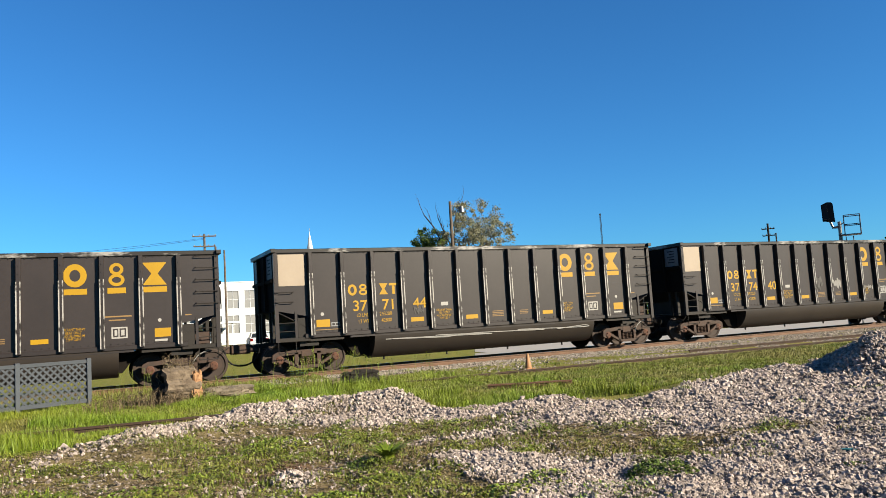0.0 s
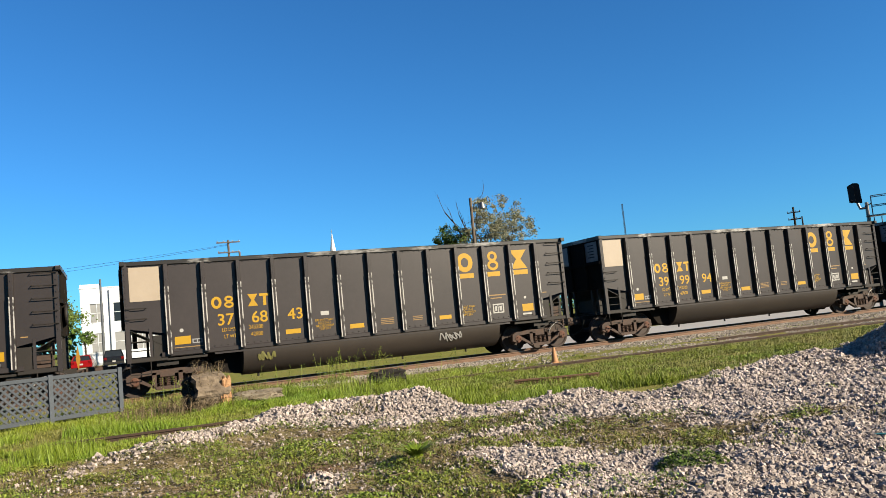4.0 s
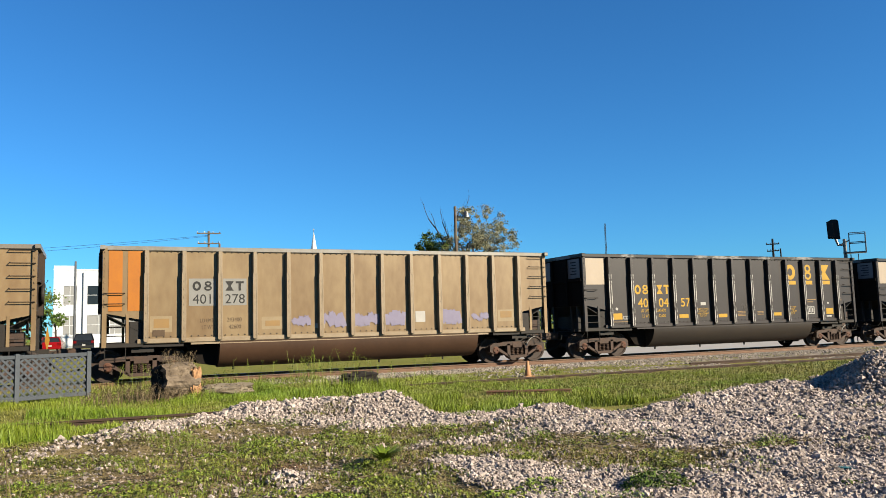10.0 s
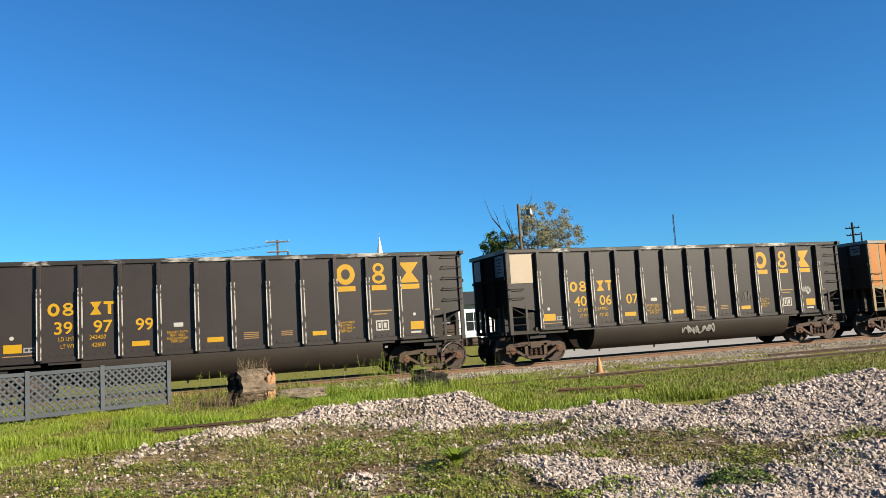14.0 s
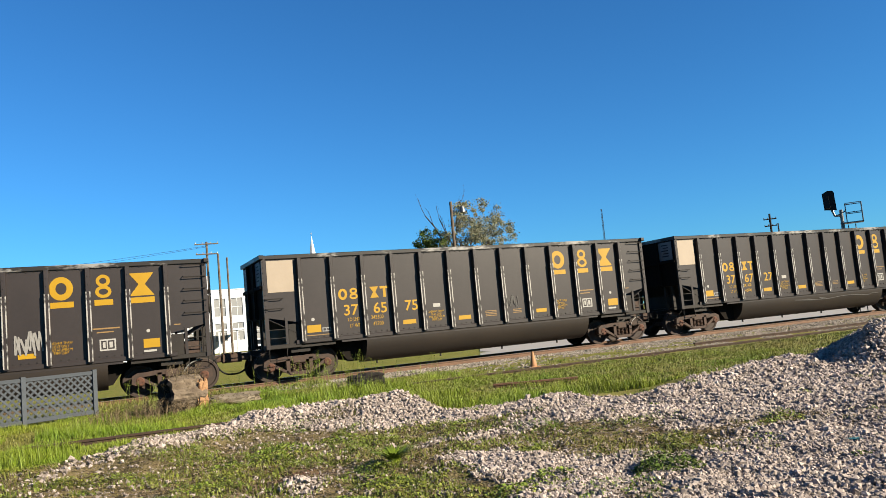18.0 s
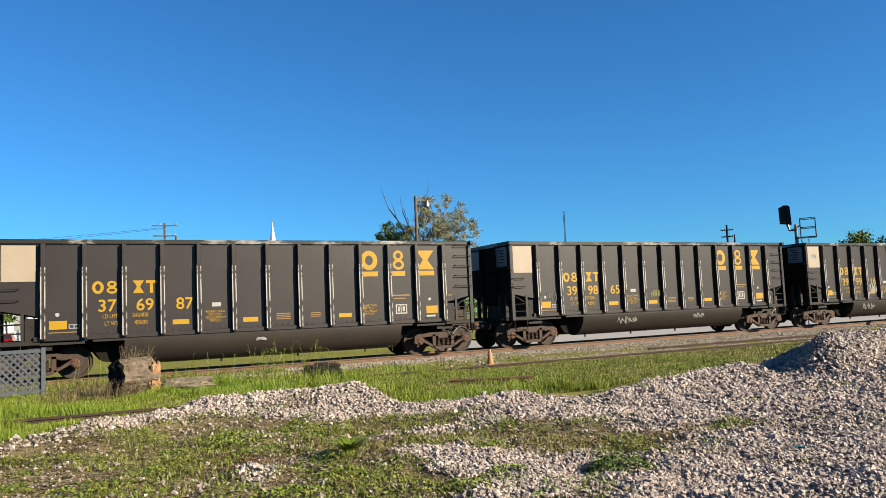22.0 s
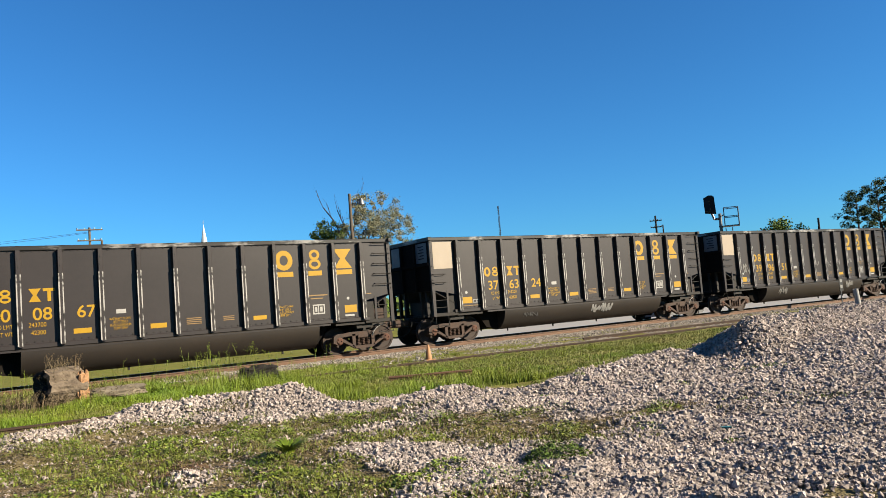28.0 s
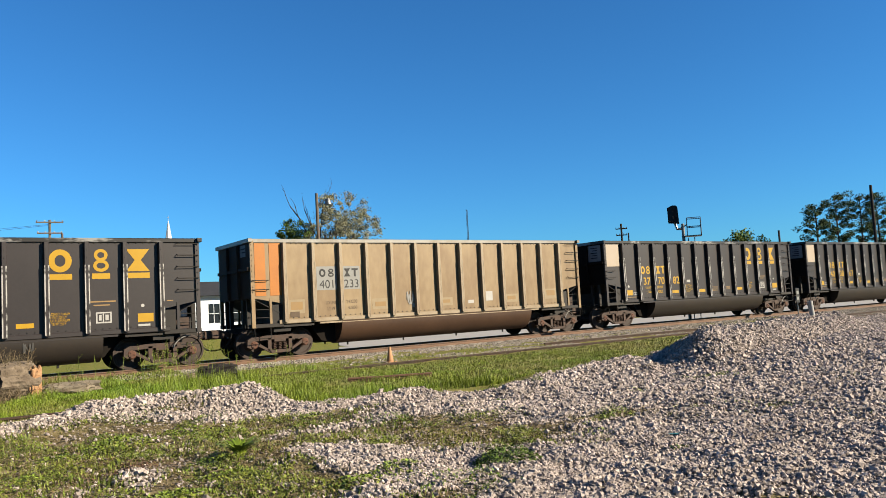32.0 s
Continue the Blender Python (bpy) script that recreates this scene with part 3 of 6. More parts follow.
        part("hopper_end", Mesh().prism_y(q if e > 0 else q[::-1], -0.95, 0.95), SHADE_BLACK, car)
        # Added block fills the end bay so that it reads as deep shade.
        part("bulkhead", Mesh().box(*sorted((e * 6.16, e * 6.56)), -SKIN + 0.02, SKIN - 0.02, 1.07, 1.72), STEEL, car)
        me = Mesh()
        me.box(*sorted((e * 5.1, e * 6.9)), -SKIN + 0.02, SKIN - 0.02, 0.98, 1.06)
        me.box(*sorted((e * 4.6, e * 7.55)), -0.22, 0.22, 0.70, 1.0)
        me.box(*sorted((e * 5.9, e * 6.5)), -1.35, 1.35, 0.84, 1.0)
        part("bolster_beam", me, STEEL, car)
        for y in (-1.0, -0.6, 0.6, 1.0):
            me = Mesh().box(*sorted((e * 7.14, e * 7.26)), y - 0.05, y + 0.05, 1.0, 2.0)
            part("end_strut", me, STEEL, car)
        # coupler with knuckle, air hose, cut lever
        me = Mesh().soft(*sorted((e * 7.2, e * 7.85)), -0.12, 0.12, 0.74, 0.96, 0.03)
        me.soft(*sorted((e * 7.80, e * 8.13)), -0.19, 0.17, 0.70, 1.0, 0.05)
        c = part("coupler", me, RUSTY, car, "rusty knuckle coupler")
        hose = [(e * (7.55 + 0.50 * (1 - math.cos(i * math.pi / 20))), -0.35 + 0.02 * i, 0.86 - 0.52 * math.sin(i * math.pi / 20)) for i in range(12)]
        part("air_hose", Mesh().tube(hose, 0.028), RUBBER, c)
        me = Mesh().tube([(e * 7.3, -1.5, 0.95), (e * 7.42, -1.45, 0.80), (e * 7.5, -0.5, 0.85), (e * 7.75, -0.2, 0.95)], 0.014)
        part("cut_lever", me, STEEL, car)
        add_truck(car, e * 6.22)
    # brake gear on the leading end, floor above the tubs
    me = Mesh().box(6.62, 7.0, -1.30, -0.85, 1.13, 1.5)
    me.lathe([(0.05, 7.02), (0.17, 7.03), (0.17, 7.08), (0.05, 7.09)], "x", 16, pose(0, -1.1, 1.62))
    me.rod((6.4, -1.2, 1.3), (6.75, -1.2, 1.3), 0.13, n=12)
    part("brake_gear", me, RUSTY, car, "rusty brake cylinder and rods")
    me = Mesh().lathe([(0.03, 7.36), (0.27, 7.36), (0.28, 7.39), (0.27, 7.42), (0.03, 7.42)], "x", 20, pose(0, -0.65, 2.55))
    part("hand_brake_wheel", me, STEEL, car)
    me = Mesh().box(-5.9, 5.9, -SKIN + 0.05, SKIN - 0.05, 1.22, 1.30)
    part("floor_sheet", me, STEEL, car)
    # markings common to the kind
    if tan:
        add_marks("orange_panel", [(-7.12, -6.76, 2.02, 3.74), (-6.62, -6.22, 2.02, 3.74)], ORANGE, car, "faded orange painted panel", -SKIN - 0.014)
        add_marks("number_patch", [(-4.96, -4.20, 2.14, 2.94), (-3.99, -3.30, 2.14, 2.94)], GREYPATCH, car, "grey number patch")
        add_marks("dust_patch", [(-6.02, -5.42, 1.40, 1.86), (-2.85, -2.2, 1.40, 1.78), (0.0, 0.62, 1.40, 1.70), (3.2, 3.85, 1.40, 1.72), (5.3, 5.95, 1.45, 1.86)], DUSTPATCH, car, "pale scrubbed patch", -SKIN - 0.003)
        add_marks("marking_bar", [(-5.92, -5.5, 1.52, 1.78), (-2.74, -2.3, 1.50, 1.66), (0.08, 0.5, 1.5, 1.62), (3.3, 3.72, 1.5, 1.64), (5.4, 5.85, 1.58, 1.80)], DULLYEL, car, "dust-covered yellow marking bar", -SKIN - 0.008)
        add_marks("stencil_plate", [(1.35, 1.62, 1.44, 1.56), (2.2, 2.55, 1.5, 1.86), (-1.2, -0.9, 1.40, 1.54)], WHITE, car, "small white stencil plate", -SKIN - 0.008)
        add_marks("door_plate", [(-5.95, -5.62, 1.28, 1.46)], DULLTXT, car, "small dark plate", -SKIN - 0.008)
    else:
        add_marks("cream_panel", [(-7.12, -6.30, 2.72, 3.70)], CREAM, car, "blank cream painted panel", -SKIN - 0.014)
        add_marks("marking_bar", [(-5.98, -5.54, 1.40, 1.63), (-2.78, -2.32, 1.40, 1.54), (-0.75, -0.29, 1.38, 1.52), (2.32, 2.75, 1.39, 1.52), (5.46, 5.90, 1.40, 1.65)], YELLOW, car, "solid yellow marking bar")
        add_marks("emblem_bar", [(3.10, 3.72, 2.69, 2.85), (4.24, 4.72, 2.69, 2.85), (5.16, 5.82, 2.69, 2.85)], YELLOW, car, "yellow bar under the emblem")
        for k, cx, w in ((0, 3.42, 0.60), (1, 4.48, 0.42), (2, 5.49, 0.66)):
            part("emblem", emblem(k, cx, 3.22, w, 0.65), YELLOW, car, "plain yellow emblem shape")
        for k, cx, w in ((0, -4.76, 0.30), (1, -4.40, 0.28), (2, -3.70, 0.30), (3, -3.35, 0.30)):
            part("owner_mark", emblem(k, cx, 2.52, w, 0.36), YELLOW, car, "small yellow owner mark shape")
        add_marks("stencil_plate", [(-1.66, -1.40, 1.88, 2.0)], WHITE, car, "small white stencil plate")
        add_marks("consolidated_stencil", [(4.32, 4.74, 1.42, 1.46), (4.32, 4.74, 1.70, 1.74), (4.32, 4.36, 1.46, 1.70), (4.70, 4.74, 1.46, 1.70), (4.50, 4.53, 1.46, 1.70), (4.40, 4.47, 1.5, 1.66), (4.57, 4.66, 1.5, 1.66)], WHITE, car, "white maintenance stencil")
        add_marks("stencil_line", [(-5.50, -5.22, 1.40, 1.43), (-5.50, -5.22, 1.50, 1.53), (-5.50, -5.47, 1.43, 1.50), (-5.38, -5.35, 1.43, 1.50), (-5.25, -5.22, 1.43, 1.50)], FADED, car, "faint stencilled frame")
        for x in (-1.56, 3.36):
            for i, (body, w) in enumerate((("RADIANT THAW", 1), ("HEAT ONLY", 1), ("MAX ALUMINUM", 1), ("TEMP 250 F", 1))):
                lettering(body, 0.105, YELLOW, x, 1.73 - 0.09 * i, car, "small yellow heat warning lettering", 0.72)
        # unreadable small stencils
        add_marks("stencil_line", [(0.28, 0.72, 1.58 - 0.055 * i, 1.605 - 0.055 * i) for i in range(4)] + [(1.38, 1.72, 1.56 - 0.055 * i, 1.585 - 0.055 * i) for i in range(3)]
                  + [(4.14, 4.86, 2.02, 2.06), (4.26, 4.70, 1.92, 1.955), (6.30, 6.48, 1.98, 2.01), (-6.0, -5.1, 1.30, 1.325)], DULLYEL, car, "unreadable stencilled line")
        add_marks("worn_plate", [(5.46, 5.8, 1.28, 1.34)], WHITE, car, "small scuffed plate")
        m = Mesh().lathe([(0.01, 0.0), (0.055, 0.0), (0.055, 0.004), (0.01, 0.004)], "y", 14, pose(-5.78, -SKIN - 0.006, 1.80))
        part("round_sticker", m, WHITE, car, "round white sticker")
        m = Mesh().lathe([(0.01, 0.0), (0.05, 0.0), (0.05, 0.004), (0.01, 0.004)], "y", 14, pose(5.60, -SKIN - 0.006, 1.88))
        part("round_sticker", m, WHITE, car, "round white sticker")
    # sign on the trailing end; the tan cars carry one small plate
    for y0, y1, z0 in ((-1.18, -0.62, 3.32),) if tan else ((-1.36, -0.42, 2.98), (0.42, 1.36, 2.98)):
        m = Mesh().box(-HALF - 0.006, -HALF - 0.002, y0 + 0.04, y1 - 0.04, z0, 3.70)
        part("end_sign", m, FADED, car, "faded grey sign on the car end")
    for i in range(2 if tan else 5):
        m = Mesh().box(-HALF - 0.010, -HALF - 0.006, -1.12, -0.72 - 0.1 * (i % 2), 3.56 - 0.11 * i, 3.60 - 0.11 * i)
        part("sign_line", m, BLACKP, car, "unreadable sign line")
    # bent air pipe beside the leading truck
    bend = [(7.02 - 0.55 * math.sin(0.13 * i), -1.30, 0.42 + 0.5 * math.cos(0.13 * i)) for i in range(11)]
    part("air_pipe", Mesh().tube(bend[::-1], 0.017), GREYPATCH, car, "pale bent air pipe")
    return car


RIB_DARK = rib_mesh([DARK, RIB_WEAR])
RIB_TAN = rib_mesh([TAN_RIB, TAN_RIB])
base_dark, base_tan = gondola(False), gondola(True)


def scribble(seed, w, h, n, r, cx, cz, y, curve=None):
    """A loose looping spray-painted line; illegible."""
    rng = random.Random(seed)
    me, pts, knots = Mesh(), [], []
    for i in range(n):
        x0 = cx - w / 2 + w * i / n
        for j in range(4):
            knots.append((x0 + w / n * rng.uniform(-0.15, 1.1), cz + h * (0.5 if j % 2 else -0.5) * rng.uniform(0.3, 1.0)))
    for q0, q1, q2, q3 in zip(knots, knots[1:], knots[2:], knots[3:]):
        for u in (0.0, 0.2, 0.4, 0.6, 0.8):
            x, z = [0.5 * (2 * b + (c - a) * u + (2 * a - 5 * b + 4 * c - d) * u * u + (3 * b - a - 3 * c + d) * u ** 3) for a, b, c, d in zip(q0, q1, q2, q3)]
            pts.append((x, y(z) if callable(y) else y, z))
    for k, (a, b) in enumerate(zip(pts, pts[1:])):
        d = Vector((b[0] - a[0], 0, b[2] - a[2]))
        if d.length < 1e-5:
            continue
        o = Vector((-d.z, 0, d.x)).normalized() * r
        step = Vector((0, -0.00012 * k, 0))
        a, b, f = Vector(a) + step, Vector(b) + step, Vector((0, 0.002, 0))
        me.add([a - o, b - o, b + o, a + o, a - o + f, b - o + f, b + o + f, a + o + f], [(0, 1, 2, 3), (0, 4, 5, 1), (2, 6, 7, 3), (1, 5, 6, 2), (3, 7, 4, 0)])
    return me


def tub_y(z):
    """The near tub's surface at height z, just proud of it."""
    s = min(1.0, max(0.0, (1.10 - z) / 0.80))
    return -(0.76 + 0.735 * math.cos(math.asin(s))) - 0.012


SIDE = -SKIN - 0.007
TAGS = {  # which car carries which painted scribbles: x, z, width, height, loops, stroke, paint, on the tub
    2: [(0.3, 0.86, 7.6, 0.10, 4, 0.014, TAGWHITE, True), (-2.5, 1.78, 0.35, 0.3, 4, 0.012, TAGGREY, False)],
    1: [(0.35, 2.0, 0.55, 0.75, 5, 0.02, TAGGREY, False), (1.5, 1.95, 0.6, 0.5, 5, 0.03, TAGWHITE, False), (3.6, 1.72, 0.45, 0.2, 4, 0.014, TAGWHITE, False)],
    3: [(-1.9, 0.88, 0.12, 0.12, 2, 0.03, TAGWHITE, True), (-0.4, 0.9, 0.12, 0.14, 2, 0.03, TAGWHITE, True), (0.6, 0.85, 0.15, 0.14, 2, 0.03, TAGWHITE, True)],
    5: [(2.6, 0.80, 0.9, 0.3, 6, 0.018, TAGWHITE, True), (-3.4, 0.82, 0.5, 0.28, 4, 0.03, TAGYEL, True)],
    6: [(0.4, 1.55, 0.45, 0.4, 5, 0.03, TAGYEL, False), (2.3, 1.92, 0.5, 0.22, 5, 0.014, TAGWHITE, False)],
    8: [(0.9, 1.7, 0.8, 0.5, 6, 0.006, TAGGREY, False)],
    9: [(-1.6, 1.62, 0.55, 0.36, 4, 0.06, TAGLILAC, False), (-0.6, 1.66, 0.7, 0.5, 5, 0.07, TAGLILAC, False), (0.5, 1.64, 0.7, 0.46, 5, 0.07, TAGLILAC, False),
        (1.5, 1.66, 0.6, 0.5, 5, 0.06, TAGLILAC, False), (3.5, 1.66, 0.7, 0.5, 5, 0.07, TAGLILAC, False), (4.6, 1.66, 0.6, 0.3, 3, 0.06, TAGLILAC, False)],
    10: [(4.4, 1.70, 0.7, 0.45, 5, 0.012, DULLTXT, False)],
    11: [(0.3, 0.78, 1.5, 0.34, 7, 0.028, TAGWHITE, True), (2.6, 1.85, 0.5, 0.5, 6, 0.008, TAGGREY, False), (5.45, 2.02, 0.55, 0.3, 5, 0.018, TAGWHITE, False)],
    12: [(4.6, 0.9, 0.1, 0.1, 2, 0.02, TAGWHITE, True)],
    13: [(1.5, 0.88, 6.0, 0.10, 3, 0.010, TAGGREY, True), (5.3, 1.5, 0.3, 0.16, 3, 0.01, TAGWHITE, False)],
    14: [(1.3, 1.85, 0.6, 0.5, 6, 0.008, TAGGREY, False)],
    15: [(-2.6, 1.66, 0.7, 0.5, 6, 0.024, TAGWHITE, False), (-2.9, 0.80, 0.9, 0.3, 5, 0.02, TAGWHITE, True), (0.5, 1.70, 0.75, 0.5, 6, 0.026, TAGWHITE, False),
         (1.55, 1.66, 0.8, 0.5, 6, 0.026, TAGWHITE, False), (2.6, 1.78, 0.7, 0.7, 6, 0.02, TAGWHITE, False), (-6.75, 3.25, 0.45, 0.3, 5, 0.012, FADED, False)],
    16: [(-1.9, 0.78, 1.1, 0.3, 6, 0.018, TAGWHITE, True), (1.9, 0.82, 0.7, 0.2, 5, 0.016, TAGWHITE, True), (-0.3, 1.8, 0.6, 0.3, 6, 0.016, TAGYEL, False), (-5.4, 1.85, 0.6, 0.4, 6, 0.012, TAGGREY, False)],
    17: [(-0.2, 0.84, 0.28, 0.08, 2, 0.035, TAGWHITE, True)],
    18: [(0.5, 0.85, 0.6, 0.2, 4, 0.012, TAGGREY, True)],
    19: [(-5.55, 2.0, 0.6, 0.6, 3, 0.014, TAGWHITE, False), (-1.0, 2.05, 0.35, 0.3, 2, 0.014, TAGWHITE, False), (0.4, 2.05, 0.35, 0.3, 2, 0.014, TAGWHITE, False), (1.5, 2.05, 0.3, 0.4, 2, 0.012, TAGWHITE, False),
         (2.5, 2.1, 0.35, 0.35, 2, 0.014, TAGWHITE, False), (3.6, 2.1, 0.3, 0.3, 2, 0.014, TAGWHITE, False), (4.6, 2.15, 0.35, 0.35, 2, 0.012, TAGWHITE, False), (-2.7, 0.8, 0.8, 0.36, 6, 0.014, TAGWHITE, True), (3.2, 0.85, 0.6, 0.4, 6, 0.018, TAGWHITE, True)],
    20: [(0.9, 0.80, 1.3, 0.34, 7, 0.032, TAGWHITE, True), (-2.9, 0.78, 0.8, 0.2, 5, 0.012, TAGGREY, True)],
    21: [(-4.9, 1.62, 0.25, 0.5, 4, 0.010, TAGWHITE, False)],
    23: [(-1.25, 1.75, 0.45, 0.5, 6, 0.014, TAGWHITE, False)],
    24: [(1.1, 1.72, 0.25, 0.35, 3, 0.010, TAGGREY, False), (-2.0, 0.82, 0.8, 0.26, 4, 0.03, TAGWHITE, True), (2.6, 0.85, 0.3, 0.3, 4, 0.012, TAGGREY, True)],
}
train = []
for i, (num, limit, light) in enumerate(CARS):
    tan = num.startswith("401 ")
    src = base_tan if tan else base_dark
    car = src if (tan and num == "401 278") or (not tan and i == 0) else copy_thing(src, pose(0, 0, 0))
    train.append(car)
for i, (num, limit, light) in enumerate(CARS):
    car, g = train[i], num.split()
    car.matrix_basis = pose(12.506 + PITCH * (2 - i), TRACK_Y, RAIL_Z)
    if len(g) == 2:
        for body, x in zip(g, (-4.56, -3.64)):
            lettering(body, 0.40, BLACKP, x, 2.32, car, "black stencilled number", 1.0)
        for k, x, w in ((0, -4.74, 0.24), (1, -4.42, 0.22), (2, -3.80, 0.24), (3, -3.50, 0.24)):
            m = emblem(k, x, 2.72, w, 0.28)
            m.v = [(a, b - 0.006, c) for a, b, c in m.v]
            part("owner_mark", m, BLACKP, car, "small black owner mark shape")
        pay = DULLTXT
    else:
        for body, x in zip(g, (-4.53, -3.53, -2.44)):
            lettering(body, 0.475, YELLOW, x, 1.99, car, "yellow stencilled number", 1.04, 0.006)
        pay = YELLOW
    lettering("LD LMT", 0.16, pay, -4.45, 1.70, car, "small yellow load limit lettering", 0.75)
    lettering("LT WT", 0.16, pay, -4.42, 1.50, car, "small yellow light weight lettering", 0.75)
    lettering(limit, 0.17, pay, -3.66, 1.71, car, "small yellow load limit number", 0.85)
    lettering(light, 0.17, pay, -3.64, 1.50, car, "small yellow light weight number", 0.85)
    for k, (x, z, w, h, n, r, paint, tub) in enumerate(TAGS.get(i, ())):
        part("graffiti", scribble(i * 20 + k, w, h, n, r, x, z, tub_y if tub else SIDE - 0.006), paint, car, "illegible spray-painted scrawl")

# ---- ground ----
HEAP_H = 0.64
RIDGES = [  # gravel berms and heaps: from, to, height, width
    (-1.5, 11.3, 0.6, 11.5, 0.12, 0.6), (0.6, 11.6, 2.4, 13.0, 0.22, 0.7), (2.4, 13.0, 4.0, 13.0, 0.30, 0.7), (4.3, 12.95, 4.9, 12.85, 0.32, 0.6),
    (6.3, 11.0, 7.2, 11.3, 0.10, 0.5), (8.0, 9.8, 9.4, 10.0, 0.09, 0.5), (10.0, 10.9, 13.0, 11.6, 0.16, 0.8), (5.4, 9.8, 6.4, 9.3, 0.12, 0.5), (3.3, 7.9, 3.9, 7.1, 0.09, 0.45),
    (13.85, 10.25, 16.0, 11.2, HEAP_H, 0.80), (16.0, 11.4, 20.0, 12.6, 0.55, 1.1), (19.5, 12.5, 27.0, 14.8, 0.52, 1.3), (15.0, 9.3, 24.0, 10.6, 0.18, 1.6)]
EDGE = [(-30, 11.0), (-3, 11.6), (0, 12.0), (1, 12.8), (2.7, 13.8), (4.7, 13.7), (5.4, 12.2), (6.0, 11.7), (7.2, 11.8), (8.2, 10.6), (9.3, 10.5), (10.5, 11.0), (13.5, 11.7), (16, 13.2), (20, 14.4), (26, 16.5), (60, 22.0)]


def edge_y(x):
    for (x0, y0), (x1, y1) in zip(EDGE, EDGE[1:]):
        if x <= x1:
            return y0 + (y1 - y0) * max(0.0, x - x0) / (x1 - x0)
    return EDGE[-1][1]


def ground_z(x, y):
    z, best = -0.08, 0.0
    for x0, y0, x1, y1, h, w in RIDGES if y < 20 else ():
        dx, dy = x1 - x0, y1 - y0
        u = min(1.0, max(0.0, ((x - x0) * dx + (y - y0) * dy) / (dx * dx + dy * dy)))
        px, py, k = x, y, 1.0
        if h == HEAP_H:        # the tipped end of the heap runs out in one straight slope
            left = 0.804 * y - 0.595 * x
            if left > 0:
                px, py, k = x + 0.595 * left, y - 0.804 * left, max(0.0, 1 - left / 0.85)
                u = min(1.0, max(0.0, ((px - x0) * dx + (py - y0) * dy) / (dx * dx + dy * dy)))
        d2 = (px - x0 - u * dx) ** 2 + (py - y0 - u * dy) ** 2
        if h > 0.5:        # dumped loads leave it lumpy
            k *= 1 + 0.16 * noise.noise((x * 1.5, y * 1.5, 6.0)) + 0.10 * noise.noise((x * 3.4, y * 3.4, 2.0))
        if d2 < 9 * w * w:
            best = max(best, k * h * math.exp(-(d2 / (w * w)) ** (1.6 if h > 0.5 else 1.0)))
    z += best
    if y > 27:        # the ground dips to the road beyond and rises again
        a, b = min(1.0, (y - 27) / 7), min(1.0, max(0.0, (y - 50) / 25))
        z -= 0.62 * a * a * (3 - 2 * a) * (1 - b * b * (3 - 2 * b))
    if 3 < y < 26 and -12 < x < 40:
        k = 1.0 if y > edge_y(x) else 1.9
        z += 0.035 * noise.noise((x * 0.9, y * 0.9, 3.1)) + k * (0.03 * noise.noise((x * 2.3, y * 2.3, 9.0)) + 0.016 * noise.noise((x * 6.1, y * 6.1, 4.0)))
    return z


PATCHES = [  # overgrown (-) and stony (+) places in the lot: x, y, half widths, weight
    (2.3, 9.5, 1.5, 0.5, -0.9), (3.2, 9.9, 0.9, 0.5, -0.6), (0.6, 9.3, 1.0, 0.6, -0.8), (3.9, 8.6, 0.6, 0.4, -0.7), (2.95, 8.2, 0.5, 0.5, -0.9), (3.0, 7.3, 0.5, 0.4, -0.6),
    (5.2, 10.1, 0.7, 0.5, -0.7), (5.4, 8.5, 0.7, 0.5, -0.9), (5.2, 7.0, 0.8, 0.7, -0.75), (6.0, 8.0, 0.8, 0.4, -0.7), (7.2, 6.9, 1.3, 0.35, -0.8), (4.2, 7.45, 0.5, 0.3, -0.7),
    (1.6, 9.15, 0.6, 0.25, 0.8), (3.6, 7.7, 0.7, 0.5, 1.0), (3.7, 6.9, 0.5, 0.6, 0.9), (4.1, 6.3, 0.5, 0.5, 0.9), (5.5, 4.8, 0.9, 0.6, 1.2), (4.6, 4.8, 0.8, 0.5, 0.9),
    (6.6, 11.3, 1.0, 0.8, 0.6), (9.0, 8.3, 3.0, 1.4, 0.5)]


def gravel(x, y):
    """1 where the surface is bare stone, 0 where it is overgrown."""
    d = edge_y(x) - y + 0.5 * noise.noise((x * 0.8, y * 0.8, 5.0))
    if d < 0:
        return 0.0
    bare = min(0.62 + 0.3 * max(0.0, min(1.0, x - 12)), -0.55 + 0.165 * x) + 0.8 * noise.noise((x * 0.55, y * 0.95, 1.7)) + 0.4 * noise.noise((x * 1.7, y * 1.9, 7.7))
    bare += 0.9 * max(0.0, 1 - abs(edge_y(x) - 0.8 - y) / 1.5)
    for cx, cy, rx, ry, w in PATCHES:
        q = ((x - cx) / rx) ** 2 + ((y - cy) / ry) ** 2
        if q < 6:
            bare += w * math.exp(-q)
    bare -= 0.9 * max(0.0, -1.6 - x)        # the berm ends in turf
    return min(1.0, max(0.0, bare * 1.5))


